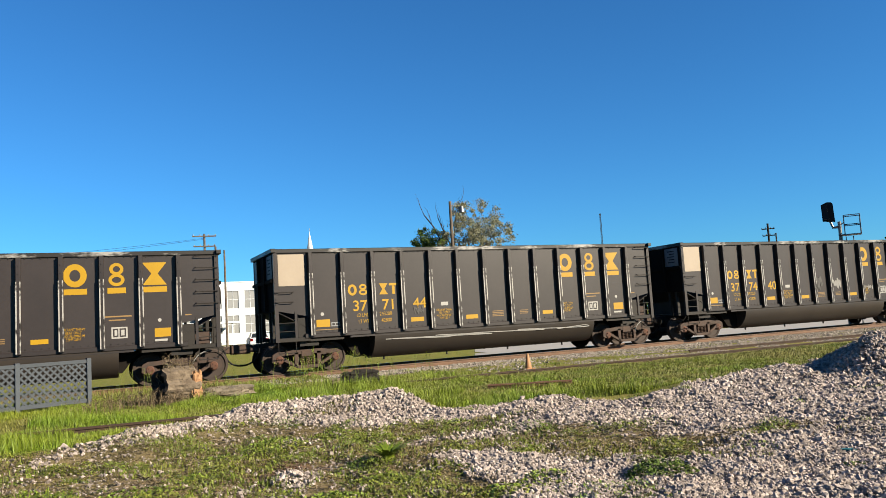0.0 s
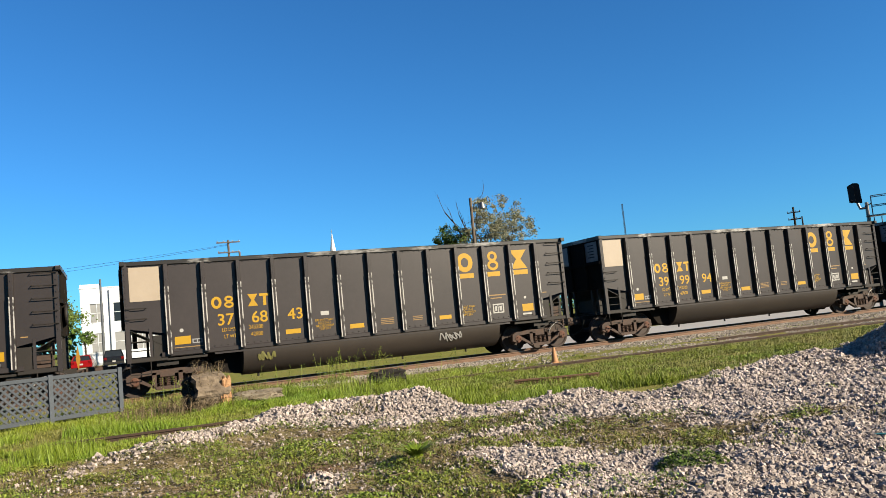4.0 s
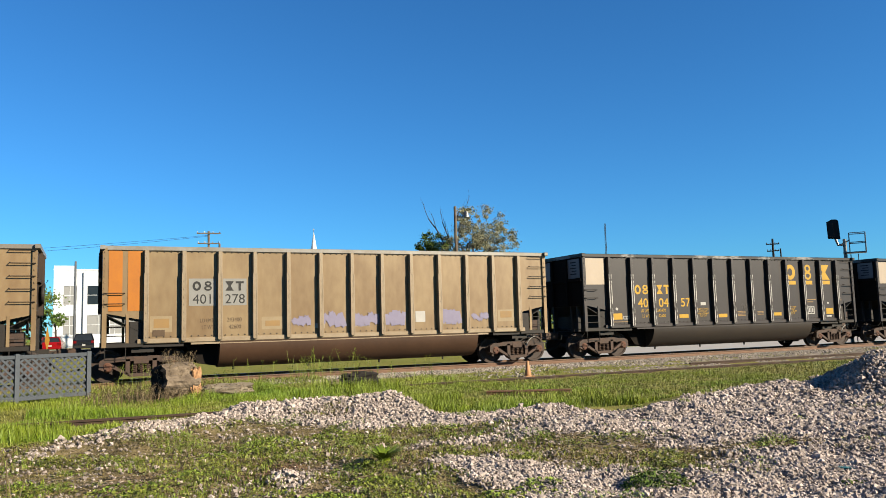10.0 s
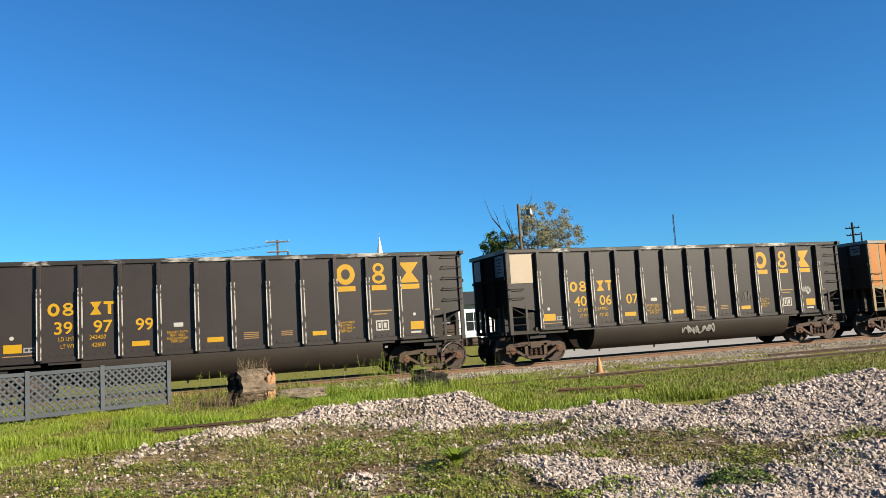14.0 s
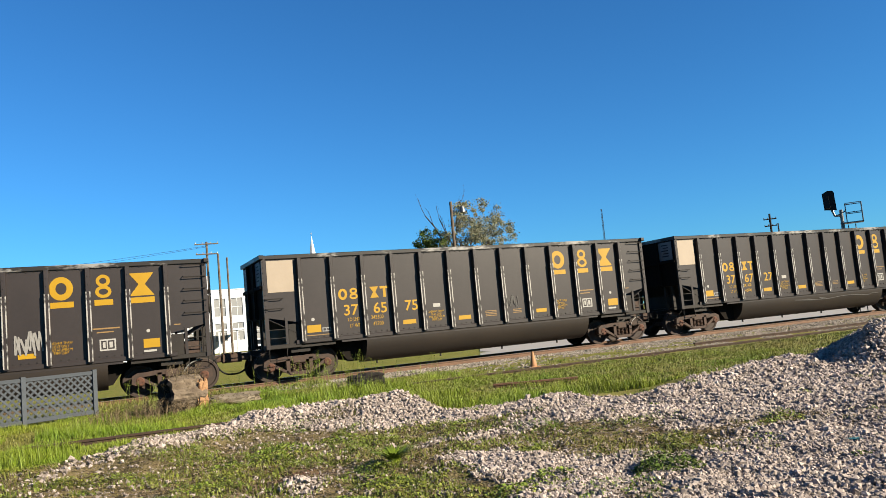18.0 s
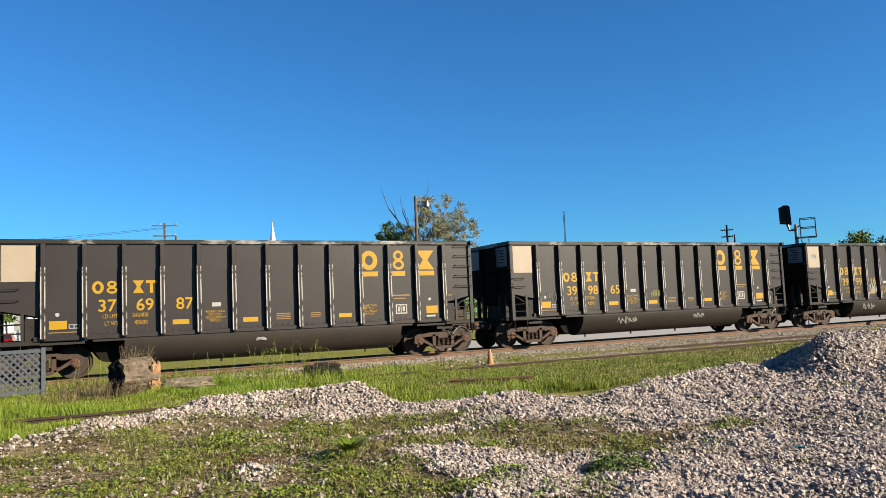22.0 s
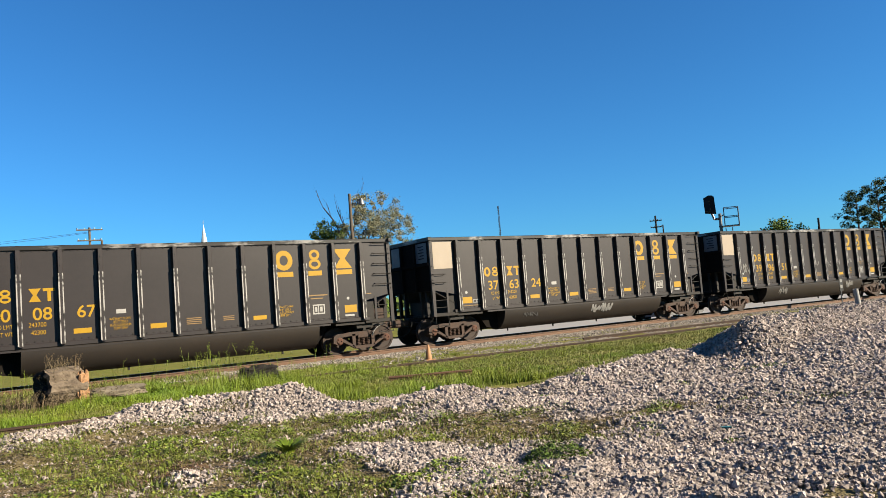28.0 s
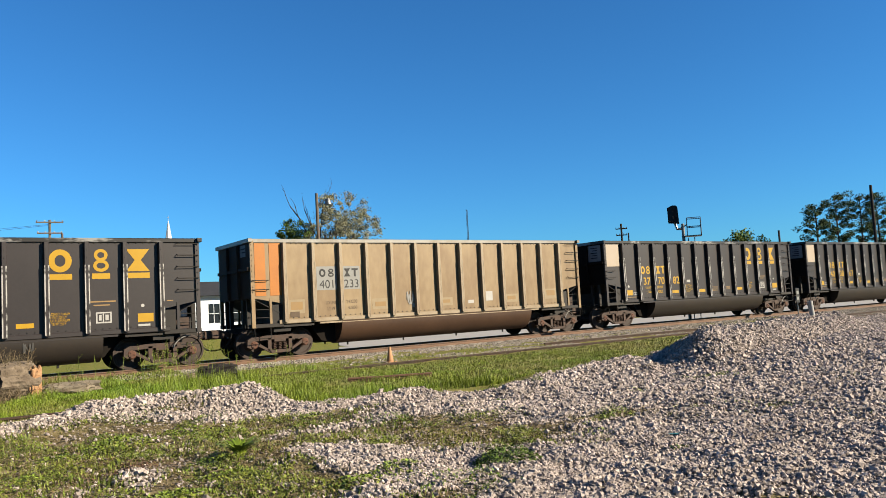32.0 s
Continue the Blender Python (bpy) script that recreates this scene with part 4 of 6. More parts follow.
def ground_material():
    m = bpy.data.materials.new("gravelly_soil_and_turf")
    m.use_nodes = True
    n, l = m.node_tree.nodes, m.node_tree.links
    b = n["Principled BSDF"]
    b.inputs["Roughness"].default_value, b.inputs["Specular IOR Level"].default_value = 0.95, 0.08
    tc = n.new("ShaderNodeTexCoord")
    at = n.new("ShaderNodeAttribute")
    at.attribute_name = "bare"

    def noisy(scale, c0, c1, detail=6.0):
        t = n.new("ShaderNodeTexNoise")
        t.inputs["Scale"].default_value, t.inputs["Detail"].default_value = scale, detail
        l.new(tc.outputs["Object"], t.inputs["Vector"])
        r = n.new("ShaderNodeValToRGB")
        r.color_ramp.elements[0].position, r.color_ramp.elements[1].position = 0.35, 0.65
        r.color_ramp.elements[0].color, r.color_ramp.elements[1].color = (*c0, 1), (*c1, 1)
        l.new(t.outputs[0], r.inputs[0])
        return r.outputs[0]

    def mixed(f, a, c):
        x = n.new("ShaderNodeMix")
        x.data_type = "RGBA"
        l.new(f, x.inputs["Factor"])
        l.new(a, x.inputs["A"])
        l.new(c, x.inputs["B"])
        return x.outputs["Result"]

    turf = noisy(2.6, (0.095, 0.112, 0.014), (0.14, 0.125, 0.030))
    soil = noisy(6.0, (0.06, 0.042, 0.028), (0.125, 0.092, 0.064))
    v = n.new("ShaderNodeTexVoronoi")
    v.inputs["Scale"].default_value = 34.0
    l.new(tc.outputs["Object"], v.inputs["Vector"])
    # Base under the stones is darkened to stand for shade in their gaps.
    hs = n.new("ShaderNodeHueSaturation")
    hs.inputs["Color"].default_value = (0.085, 0.068, 0.058, 1)
    sep = n.new("ShaderNodeSeparateColor")
    l.new(v.outputs["Color"], sep.inputs[0])
    k = n.new("ShaderNodeMapRange")
    k.inputs["To Min"].default_value, k.inputs["To Max"].default_value = 0.5, 1.15
    l.new(sep.outputs[0], k.inputs[0])
    l.new(k.outputs[0], hs.inputs["Value"])
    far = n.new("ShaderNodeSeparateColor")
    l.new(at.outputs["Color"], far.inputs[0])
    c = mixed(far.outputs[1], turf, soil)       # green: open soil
    c = mixed(far.outputs[0], c, hs.outputs[0])  # red: stone, with gap shade in its colour
    l.new(c, b.inputs["Base Color"])
    bp = n.new("ShaderNodeBump")
    bp.inputs["Strength"].default_value, bp.inputs["Distance"].default_value = 0.7, 0.02
    l.new(v.outputs["Distance"], bp.inputs["Height"])
    l.new(bp.outputs[0], b.inputs["Normal"])
    return m


def axis_steps(a, b, fine0, fine1, d, grow=1.35):
    out, x, s = [], fine0, d
    while x > a:
        out.append(x)
        x -= s
        s *= grow if x < fine0 else 1
    out = [a] + sorted(out)
    x = fine0 + d
    while x < fine1:
        out.append(x)
        x += d
    s = d
    while x < b:
        out.append(x)
        x += s
        s *= grow
    return sorted(set(out + [b]))


def build_ground():
    xs, ys = axis_steps(-2500, 2500, -9, 27, 0.12), axis_steps(-2500, 2500, 3.5, 18, 0.10, 1.17)
    nx, ny = len(xs), len(ys)
    v, col = [], []
    for y in ys:
        for x in xs:
            v.append((x, y, ground_z(x, y)))
            near = -12 < x < 60 and -30 < y < 24
            g = gravel(x, y) if near else (0.0 if y > 2 else 0.3)
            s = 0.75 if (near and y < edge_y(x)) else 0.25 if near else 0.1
            col.append((g, s, 0, 1))
    f = [(j * nx + i, j * nx + i + 1, (j + 1) * nx + i + 1, (j + 1) * nx + i) for j in range(ny - 1) for i in range(nx - 1)]
    me = bpy.data.meshes.new("ground")
    me.from_pydata(v, [], f)
    ca = me.color_attributes.new("bare", "FLOAT_COLOR", "POINT")
    ca.data.foreach_set("color", [c for q in col for c in q])
    me.polygons.foreach_set("use_smooth", [True] * len(f))
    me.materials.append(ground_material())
    me.update()
    return tagged(new("ground", me), "grassy ground with patches of crushed stone and soil", "ground", kind="structure")


build_ground()


def scatter(name, place, template_v, template_f, count, material, label, category, seed, tilt=1.0, ragged=0.5):
    """Many small alike pieces joined in one mesh. place(rng) gives (x, y, z, size, squash) or None."""
    rng = np.random.RandomState(seed)
    pr = random.Random(seed)
    tv, tf = np.array(template_v, float), np.array(template_f, int)
    P = []
    while len(P) < count:
        q = place(pr)
        if q:
            P.append(q)
    P = np.array(P)
    n, k = len(P), len(tv)
    jit = tv[None] * (1 + ragged * rng.uniform(-1.0, 0.9, (n, k, 3))) * rng.uniform(0.68, 1.25, (n, 1, 3))
    jit *= P[:, None, 3:4]
    jit[:, :, 2] *= P[:, None, 4]
    a, b = rng.uniform(0, 6.283, n), rng.uniform(-1.1, 1.1, n) * tilt
    ca, sa, cb, sb = np.cos(a), np.sin(a), np.cos(b), np.sin(b)
    x, y, z = jit[:, :, 0], jit[:, :, 1], jit[:, :, 2]
    y, z = y * cb[:, None] - z * sb[:, None], y * sb[:, None] + z * cb[:, None]
    x, y = x * ca[:, None] - y * sa[:, None], x * sa[:, None] + y * ca[:, None]
    V = np.stack([x, y, z], 2) + P[:, None, :3]
    F = (tf[None] + (np.arange(n) * k)[:, None, None]).reshape(-1, tf.shape[1])
    me = bpy.data.meshes.new(name)
    fill(me, V.reshape(-1, 3), F)
    me.materials.append(material)
    return tagged(new(name, me), label, category, kind="stuff")


def fill(me, V, F):
    k = F.shape[1]
    me.vertices.add(len(V))
    me.vertices.foreach_set("co", V.astype(np.float32).ravel())
    me.loops.add(F.size)
    me.loops.foreach_set("vertex_index", F.astype(np.int32).ravel())
    me.polygons.add(len(F))
    me.polygons.foreach_set("loop_start", np.arange(0, F.size, k, dtype=np.int32))
    me.polygons.foreach_set("use_smooth", [False] * len(F))
    me.update(calc_edges=True)


STONE_V = [(-0.95, -0.5, -0.7), (0.9, -0.65, -0.7), (0.05, 1.0, -0.7), (0.05, -0.9, 0.6), (0.75, 0.5, 0.75), (-0.8, 0.45, 0.65)]
STONE_F = [(3, 4, 5), (0, 1, 3), (1, 4, 3), (1, 2, 4), (2, 5, 4), (2, 0, 5), (0, 3, 5)]


def stone_near(rng):
    a, r = rng.uniform(-0.80, 1.2), 5.8 + 21.0 * rng.random() ** 1.5
    x, y = r * math.sin(a), r * math.cos(a)
    if y > edge_y(x) + 0.3 or rng.random() > 0.95 * gravel(x, y) + 0.02:
        return None
    s = 0.0105 + 0.011 * rng.random() ** 1.5 + (0.008 if rng.random() < 0.06 else 0)
    s *= 1.1 + 0.10 * min(8.0, max(0.0, r - 8.5))        # coarser stone towards the berm and the heap
    return (x, y, ground_z(x, y) + rng.uniform(-0.3, 1.5) * s, s, 0.95)


def ballast_place(rng):
    x, side = rng.uniform(-26, 75), rng.random()
    y = TRACK_Y + (rng.uniform(-6.2, -0.85) if side < 0.8 else rng.uniform(-0.6, 0.6) if side < 0.9 else rng.uniform(0.85, 2.2))
    if x < 4.5 + 1.5 * noise.noise((x, y, 0.0)) and rng.random() < 0.93:
        return None
    if y < TRACK_Y - 2.9 and (x < 9 or rng.random() > (x - 8) / 10 or noise.noise((x * 0.7, y * 0.9, 4.4)) < -0.05 - (x - 9) * 0.02):
        return None
    return (x, y, max(shoulder_z(y) + 0.005, ground_z(x, y)), 0.033 * rng.uniform(0.7, 1.4), 0.8)


def shoulder_z(y):
    d = abs(y - TRACK_Y)
    return RAIL_Z - 0.17 - max(0.0, d - 1.5) * 0.06 + 0.01


scatter("gravel", stone_near, STONE_V, STONE_F, 230000, STONE, "loose pinkish grey crushed stone lying over the lot", "gravel", 4, ragged=0.30)


def stone_far(rng):
    a, r = rng.uniform(0.85, 1.2), rng.uniform(21, 42)
    x, y = r * math.sin(a), r * math.cos(a)
    if y > edge_y(x) + 0.3:
        return None
    return (x, y, ground_z(x, y) + 0.01, rng.uniform(0.03, 0.055), 0.8)


scatter("gravel", stone_far, STONE_V, STONE_F, 26000, STONE, "loose pinkish grey crushed stone over the far side of the heap", "gravel", 6, ragged=0.3)


# ---- main track ----
def rail_profile(me, y, z, x0, x1, h=0.17):
    me.prism_x([(y - 0.07, z - h), (y + 0.07, z - h), (y + 0.07, z - h + 0.015), (y + 0.012, z - h + 0.035), (y + 0.012, z - 0.045), (y + 0.036, z - 0.035), (y + 0.036, z - 0.004),
                (y - 0.036, z - 0.004), (y - 0.036, z - 0.035), (y - 0.012, z - 0.045), (y - 0.012, z - h + 0.035), (y - 0.07, z - h + 0.015)], x0, x1)
    me.slot = 1
    me.box(x0, x1, y - 0.033, y + 0.033, z - 0.004, z)
    me.slot = 0


for s in (-1, 1):
    m = Mesh()
    rail_profile(m, TRACK_Y + s * 0.7525, RAIL_Z, -220, 420)
    solid("rail", m, [RAIL, RAILTOP], "rusty running rail with a polished head", "rail", group="main track rails")
bed = Mesh().prism_x([(TRACK_Y - 2.6, -0.16), (TRACK_Y + 2.6, -0.16), (TRACK_Y + 1.5, RAIL_Z - 0.16), (TRACK_Y - 1.5, RAIL_Z - 0.16)], -220, 420)
tagged(new("ballast_bed", bed.data("ballast_bed", BALLAST)), "bed of grey tan track ballast", "ballast", kind="structure")
scatter("ballast_stones", ballast_place, STONE_V, STONE_F, 42000, BALLAST, "pale grey tan ballast stones beside the rails", "ballast", 5, ragged=0.30)
tie = Mesh().box(-0.115, 0.115, -1.3, 1.3, -0.17, 0)
TIE_MESH = tie.data("tie", TIE)
for i in range(190):
    t = new("railway_tie", TIE_MESH)
    t.matrix_basis = pose(-30 + 0.55 * i, TRACK_Y + 0.03 * math.sin(i * 7.1), RAIL_Z - 0.155, 0, 0, 1.2 * math.sin(i * 3.3))
    tagged(t, "weathered wooden railway tie in the ballast", "railway tie", "main track ties")

# ---- old siding rails in the grass ----
def old_rail(x0, y0, x1, y1, z, label, metal=OLDRAIL):
    d = Vector((x1 - x0, y1 - y0, 0))
    m = Mesh()
    rail_profile(m, 0, 0, 0, d.length, 0.15)
    return solid("old_rail", m, [metal, metal], label, "rail", pose(x0, y0, z, 0, 0, math.degrees(math.atan2(d.y, d.x))), "old siding rails")


old_rail(-1.2, 14.9, 4.2, 14.45, 0.02, "old dark rail half buried in grass")
old_rail(8.15, 14.70, 9.50, 14.10, 0.03, "short rusty rail stub lying in grass", STUBRAIL)
old_rail(7.9, 15.0, 9.3, 14.35, 0.02, "rusty rail lying in grass beside the stub", STUBRAIL)
old_rail(6.8, 18.35, 44.0, 18.0, -0.005, "weathered siding rail overgrown with grass")
old_rail(18.0, 19.75, 44.0, 19.45, 0.02, "weathered siding rail among ballast stones")

# ---- grass ----
BLADE_V = [(-0.5, 0, 0), (0.5, 0, 0), (0.0, 0.42, 1.0)]
BLADE_F = [(0, 1, 2)]


def blades(name, place, count, material, label, seed, width=0.02):
    rng, pr = np.random.RandomState(seed), random.Random(seed)
    P = []
    while len(P) < count:
        q = place(pr)
        if q:
            P.append(q)
    P = np.array(P)
    n = len(P)
    tv = np.array(BLADE_V)
    V = np.repeat(tv[None], n, 0)
    V[:, :, 0] *= width * rng.uniform(0.6, 1.4, n)[:, None]
    V[:, :, 1] *= (P[:, 3] * rng.uniform(0.1, 1.5, n))[:, None]
    V[:, :, 2] *= P[:, 3][:, None]
    a = rng.uniform(0, 6.283, n)
    x, y = V[:, :, 0].copy(), V[:, :, 1].copy()
    V[:, :, 0] = x * np.cos(a)[:, None] - y * np.sin(a)[:, None]
    V[:, :, 1] = x * np.sin(a)[:, None] + y * np.cos(a)[:, None]
    V += P[:, None, :3]
    F = (np.array(BLADE_F)[None] + (np.arange(n) * 3)[:, None, None]).reshape(-1, 3)
    me = bpy.data.meshes.new(name)
    fill(me, V.reshape(-1, 3), F)
    me.materials.append(material)
    return tagged(new(name, me), label, "grass", kind="stuff")


def lush_height(x, y):
    tall = 0.16 * math.exp(-((x - 5.6) / 1.7) ** 2 - ((y - 18.6) / 1.3) ** 2)      # an uncut stand near the charred log
    return 0.04 + tall + 0.20 * max(0.0, 0.25 + 1.1 * noise.noise((x * 0.6, y * 0.7, 2.2)) + 0.8 * noise.noise((x * 2.1, y * 2.3, 5.2)))


def lush(rng):
    x, y = rng.uniform(-9, 17), rng.uniform(7.0, 23.2)
    if y < edge_y(x) - 0.15 + 1.6 * min(0.0, x + 2.4) or noise.noise((x * 0.45, y * 0.6, 8.8)) < -0.25 + (0.04 * max(0, x - 8)):
        return None
    if 7.9 < x < 9.6 and 13.4 < y < 14.9 and rng.random() < 0.55:
        return None
    if y > 17.9 and x > 5 and rng.random() < 0.8:
        return None
    fall = (1.0 if y < 20.5 else 0.55) * (1.0 if x < 9.5 else 0.4)
    return (x, y, ground_z(x, y) - 0.01, lush_height(x, y) * fall * rng.uniform(0.6, 1.2))


def olive(rng):
    x, y = rng.uniform(-12, 48), rng.uniform(11.5, 23.4)
    if y < edge_y(x) + 0.1 or y > (24.0 if x < 4.5 else 21.6) + 0.9 * noise.noise((x * 0.7, 1.0, 0.0)):
        return None
    if y > 17.9 and rng.random() < (x - 5) / 9 + 0.4 * noise.noise((x * 0.7, y * 0.9, 4.4)):
        return None
    if y > 21.8 and x < 4.5:
        return (x, y, shoulder_z(y) - 0.03, rng.uniform(0.08, 0.2))
    return (x, y, ground_z(x, y) - 0.01, rng.uniform(0.03, 0.09))


def far_grass(rng):
    x, y = rng.uniform(-30, 40), 25.9 + 9 * rng.random()
    if x > 10 + 0.5 * (y - 30) or (x > 5 and y < 27):
        return None
    return (x, y, max(ground_z(x, y), shoulder_z(y) - 0.05 if y < 27.2 else -1) - 0.02, rng.uniform(0.06, 0.16))


def verge(rng):
    x = 6.5 - 30 * rng.random() ** 1.6
    y = rng.uniform(22.4, 24.05) if rng.random() < 0.7 else rng.uniform(24.3, 25.5)
    return (x, y, shoulder_z(y) - 0.03, rng.uniform(0.12, 0.27) * (1.0 if x < 4 else 0.6))


blades("grass", lush, 300000, GRASS, "lush bright green grass growing beside the tracks", 11, 0.013)
blades("olive_grass", olive, 120000, DRYGRASS, "short olive grass growing beside the tracks", 12, 0.018)
blades("verge_grass", verge, 15000, DRYGRASS, "uncut olive grass growing over the track ballast", 16, 0.026)
blades("far_grass", far_grass, 30000, DRYGRASS, "bright mown grass strip beyond the tracks", 13, 0.04)


def weed_place(rng):
    x, y = rng.uniform(-9, 14), 4.2 + 9.5 * rng.random()
    if y > edge_y(x) or rng.random() < gravel(x, y) * 1.3 or noise.noise((x * 1.1, y * 1.3, 6.6)) + 0.35 * noise.noise((x * 3.1, y * 3.3, 2.6)) < -0.12:
        return None
    h = rng.uniform(0.02, 0.075)
    return (x, y, ground_z(x, y) - 0.005, h)


blades("low_weeds", weed_place, 45000, WEED, "low green weeds growing through the gravel", 14, 0.020)
blades("dry_stems", weed_place, 14000, DEADWEED, "dry brown weed stems among the green", 15, 0.012)


# ---- leafy weeds in the gravel ----
LEAFLET_V = [(-0.42, 0, 0.0), (0, -0.6, 0.08), (0.42, 0, 0.0), (0, 0.7, -0.05)]
LEAFLET_F = [(0, 1, 2, 3)]


def leaf_patch(where, low, high, size):
    """Leaves heaped in low uneven cushions wherever where(x, y) is above zero."""
    def place(rng):
        x, y = rng.uniform(-7, 13), 4.2 + 9.3 * rng.random()
        if y > edge_y(x) - 0.1:
            return None
        w = where(x, y)
        if w < 0 or rng.random() < gravel(x, y) * 1.2 - 0.1:
            return None
        h = low + (high - low) * min(1.0, w * 2.5) * rng.random() ** 0.6
        return (x, y, ground_z(x, y) + h, size * rng.uniform(0.6, 1.4), 1.0)
    return place


def green_spot(x, y):
    return noise.noise((x * 1.3, y * 1.5, 21.0)) + 0.5 * noise.noise((x * 4.1, y * 4.3, 3.3)) - 0.05


def brown_spot(x, y):
    return noise.noise((x * 1.1, y * 1.3, 31.0)) + 0.5 * noise.noise((x * 3.7, y * 3.9, 13.3)) + 0.14


def yellow_spot(x, y):
    return 0.35 - math.hypot((x + 1.6) / 2.2, (y - 7.2) / 1.6) + 0.9 * noise.noise((x * 1.6, y * 1.8, 41.0))


def litter(rng):
    x, y = rng.gauss(1.75, 0.33), rng.gauss(8.75, 0.26)
    return (x, y, ground_z(x, y) + 0.012, rng.uniform(0.012, 0.03), 0.5)


scatter("leafy_weeds", leaf_patch(green_spot, 0.0, 0.11, 0.020), LEAFLET_V, LEAFLET_F, 100000, WEED, "bright leafy green weeds in low cushions", "weeds", 61, 0.9)
scatter("brown_weeds", leaf_patch(brown_spot, 0.0, 0.06, 0.016), LEAFLET_V, LEAFLET_F, 105000, OLIVELEAF, "brownish green creeping weeds over stony soil", "weeds", 62, 0.9)
scatter("yellow_weeds", leaf_patch(yellow_spot, 0.0, 0.09, 0.018), LEAFLET_V, LEAFLET_F, 22000, YELLEAF, "yellow-flecked low weeds in dry grass", "weeds", 63, 0.9)
scatter("leaf_litter", litter, LEAFLET_V, LEAFLET_F, 2600, REDCHIP, "reddish dead leaf litter on bare soil", "leaf litter", 64, 0.6)


STRAW_V = [(-0.06, -1.0, 0.0), (0.06, -0.9, 0.05), (0.05, 1.0, 0.1), (-0.05, 0.9, 0.0)]


def straw(rng):
    """Dry stalks and grit strewn over the open soil between the weeds."""
    x, y = rng.uniform(-7, 13), 4.2 + 9.3 * rng.random()
    if y > edge_y(x) - 0.1 or rng.random() < gravel(x, y) * 1.1:
        return None
    return (x, y, ground_z(x, y) + rng.uniform(0.004, 0.035), rng.uniform(0.025, 0.07), 1.0)


def grit(rng):
    q = straw(rng)
    return q and (q[0], q[1], ground_z(q[0], q[1]) + 0.004, rng.uniform(0.005, 0.014), 0.7)


scatter("dry_straw", straw, STRAW_V, LEAFLET_F, 26000, DEADWEED, "pale dry stalks strewn over the soil", "leaf litter", 65, 0.25, ragged=0.2)
scatter("grit", grit, STONE_V, STONE_F, 22000, STONE, "small stones strewn over the open soil", "gravel", 66, ragged=0.3)


# ---- trackside things ----
def lattice_fence(posts):
    """Post to post: two rails and two layers of crossed slats."""
    out = thing("lattice_fence", "grey stained wooden lattice fence standing in the grass", "fence")
    top, low = 1.05, 0.0
    for k, (x, y) in enumerate(posts):
        g = ground_z(x, y)
        part("fence_post", Mesh().box(-0.05, 0.05, -0.05, 0.05, g - 0.1 - 0, top + 0.03), FENCE, out, at=pose(x, y, 0, 0, 0, 25))
    slat = {}
    for (x0, y0), (x1, y1) in zip(posts, posts[1:]):
        a = math.degrees(math.atan2(y1 - y0, x1 - x0))
        L = math.hypot(x1 - x0, y1 - y0)
        base = pose(x0, y0, 0, 0, 0, a)
        for z0, z1 in ((low, low + 0.09), (top - 0.09, top)):
            part("fence_rail", Mesh().soft(0, L, -0.025, 0.025, z0, z1, 0.008), FENCE, out, at=base)
        h, step = top - 0.09 - low - 0.05, 0.165
        for d in (-1, 1):
            u = -h
            while u < L:
                p0, p1 = max(u, 0.04), min(u + h, L - 0.04)
                if p1 - p0 > 0.06:
                    z0, z1 = low + 0.06 + (p0 - u), low + 0.06 + (p1 - u)
                    if d < 0:
                        q0, q1 = L - p0, L - p1
                    else:
                        q0, q1 = p0, p1
                    w, yy = 0.034, -0.012 if d < 0 else 0.003
                    m = Mesh().prism_y([(q0 - w, z0), (q0 + w, z0), (q1 + w, z1), (q1 - w, z1)] if d > 0 else [(q1 - w, z1), (q0 - w, z0), (q0 + w, z0), (q1 + w, z1)], yy, yy + 0.009)
                    part("slat", m, FENCE, out, at=base)
                u += step
    return out


lattice_fence([(0.0, 21.0), (-1.50, 20.35), (-3.0, 19.7), (-4.5, 19.05), (-6.0, 18.4)])


def lump(rx, ry, rz, seed, rough=0.15, n=14, m=9):
    """A rough rounded block."""
    me, vs, fs = Mesh(), [], []
    for j in range(m + 1):
        b = math.pi * (j / m - 0.5)
        for i in range(n):
            a = 2 * math.pi * i / n
            v = Vector((math.copysign(abs(math.cos(a)) ** 0.7, math.cos(a)) * math.cos(b) ** 0.6, math.copysign(abs(math.sin(a)) ** 0.7, math.sin(a)) * max(0, math.cos(b)) ** 0.6,
                        math.copysign(abs(math.sin(b)) ** 0.7, math.sin(b))))
            k = 1 + rough * noise.noise(v * 2.3 + Vector((seed, 0, 0))) + 0.4 * rough * noise.noise(v * 6 + Vector((0, seed, 0)))
            vs.append((v.x * rx * k, v.y * ry * k, v.z * rz * k))
    for j in range(m):
        for i in range(n):
            fs.append((j * n + i, j * n + (i + 1) % n, (j + 1) * n + (i + 1) % n, (j + 1) * n + i))
    me.add(vs, fs)
    return me


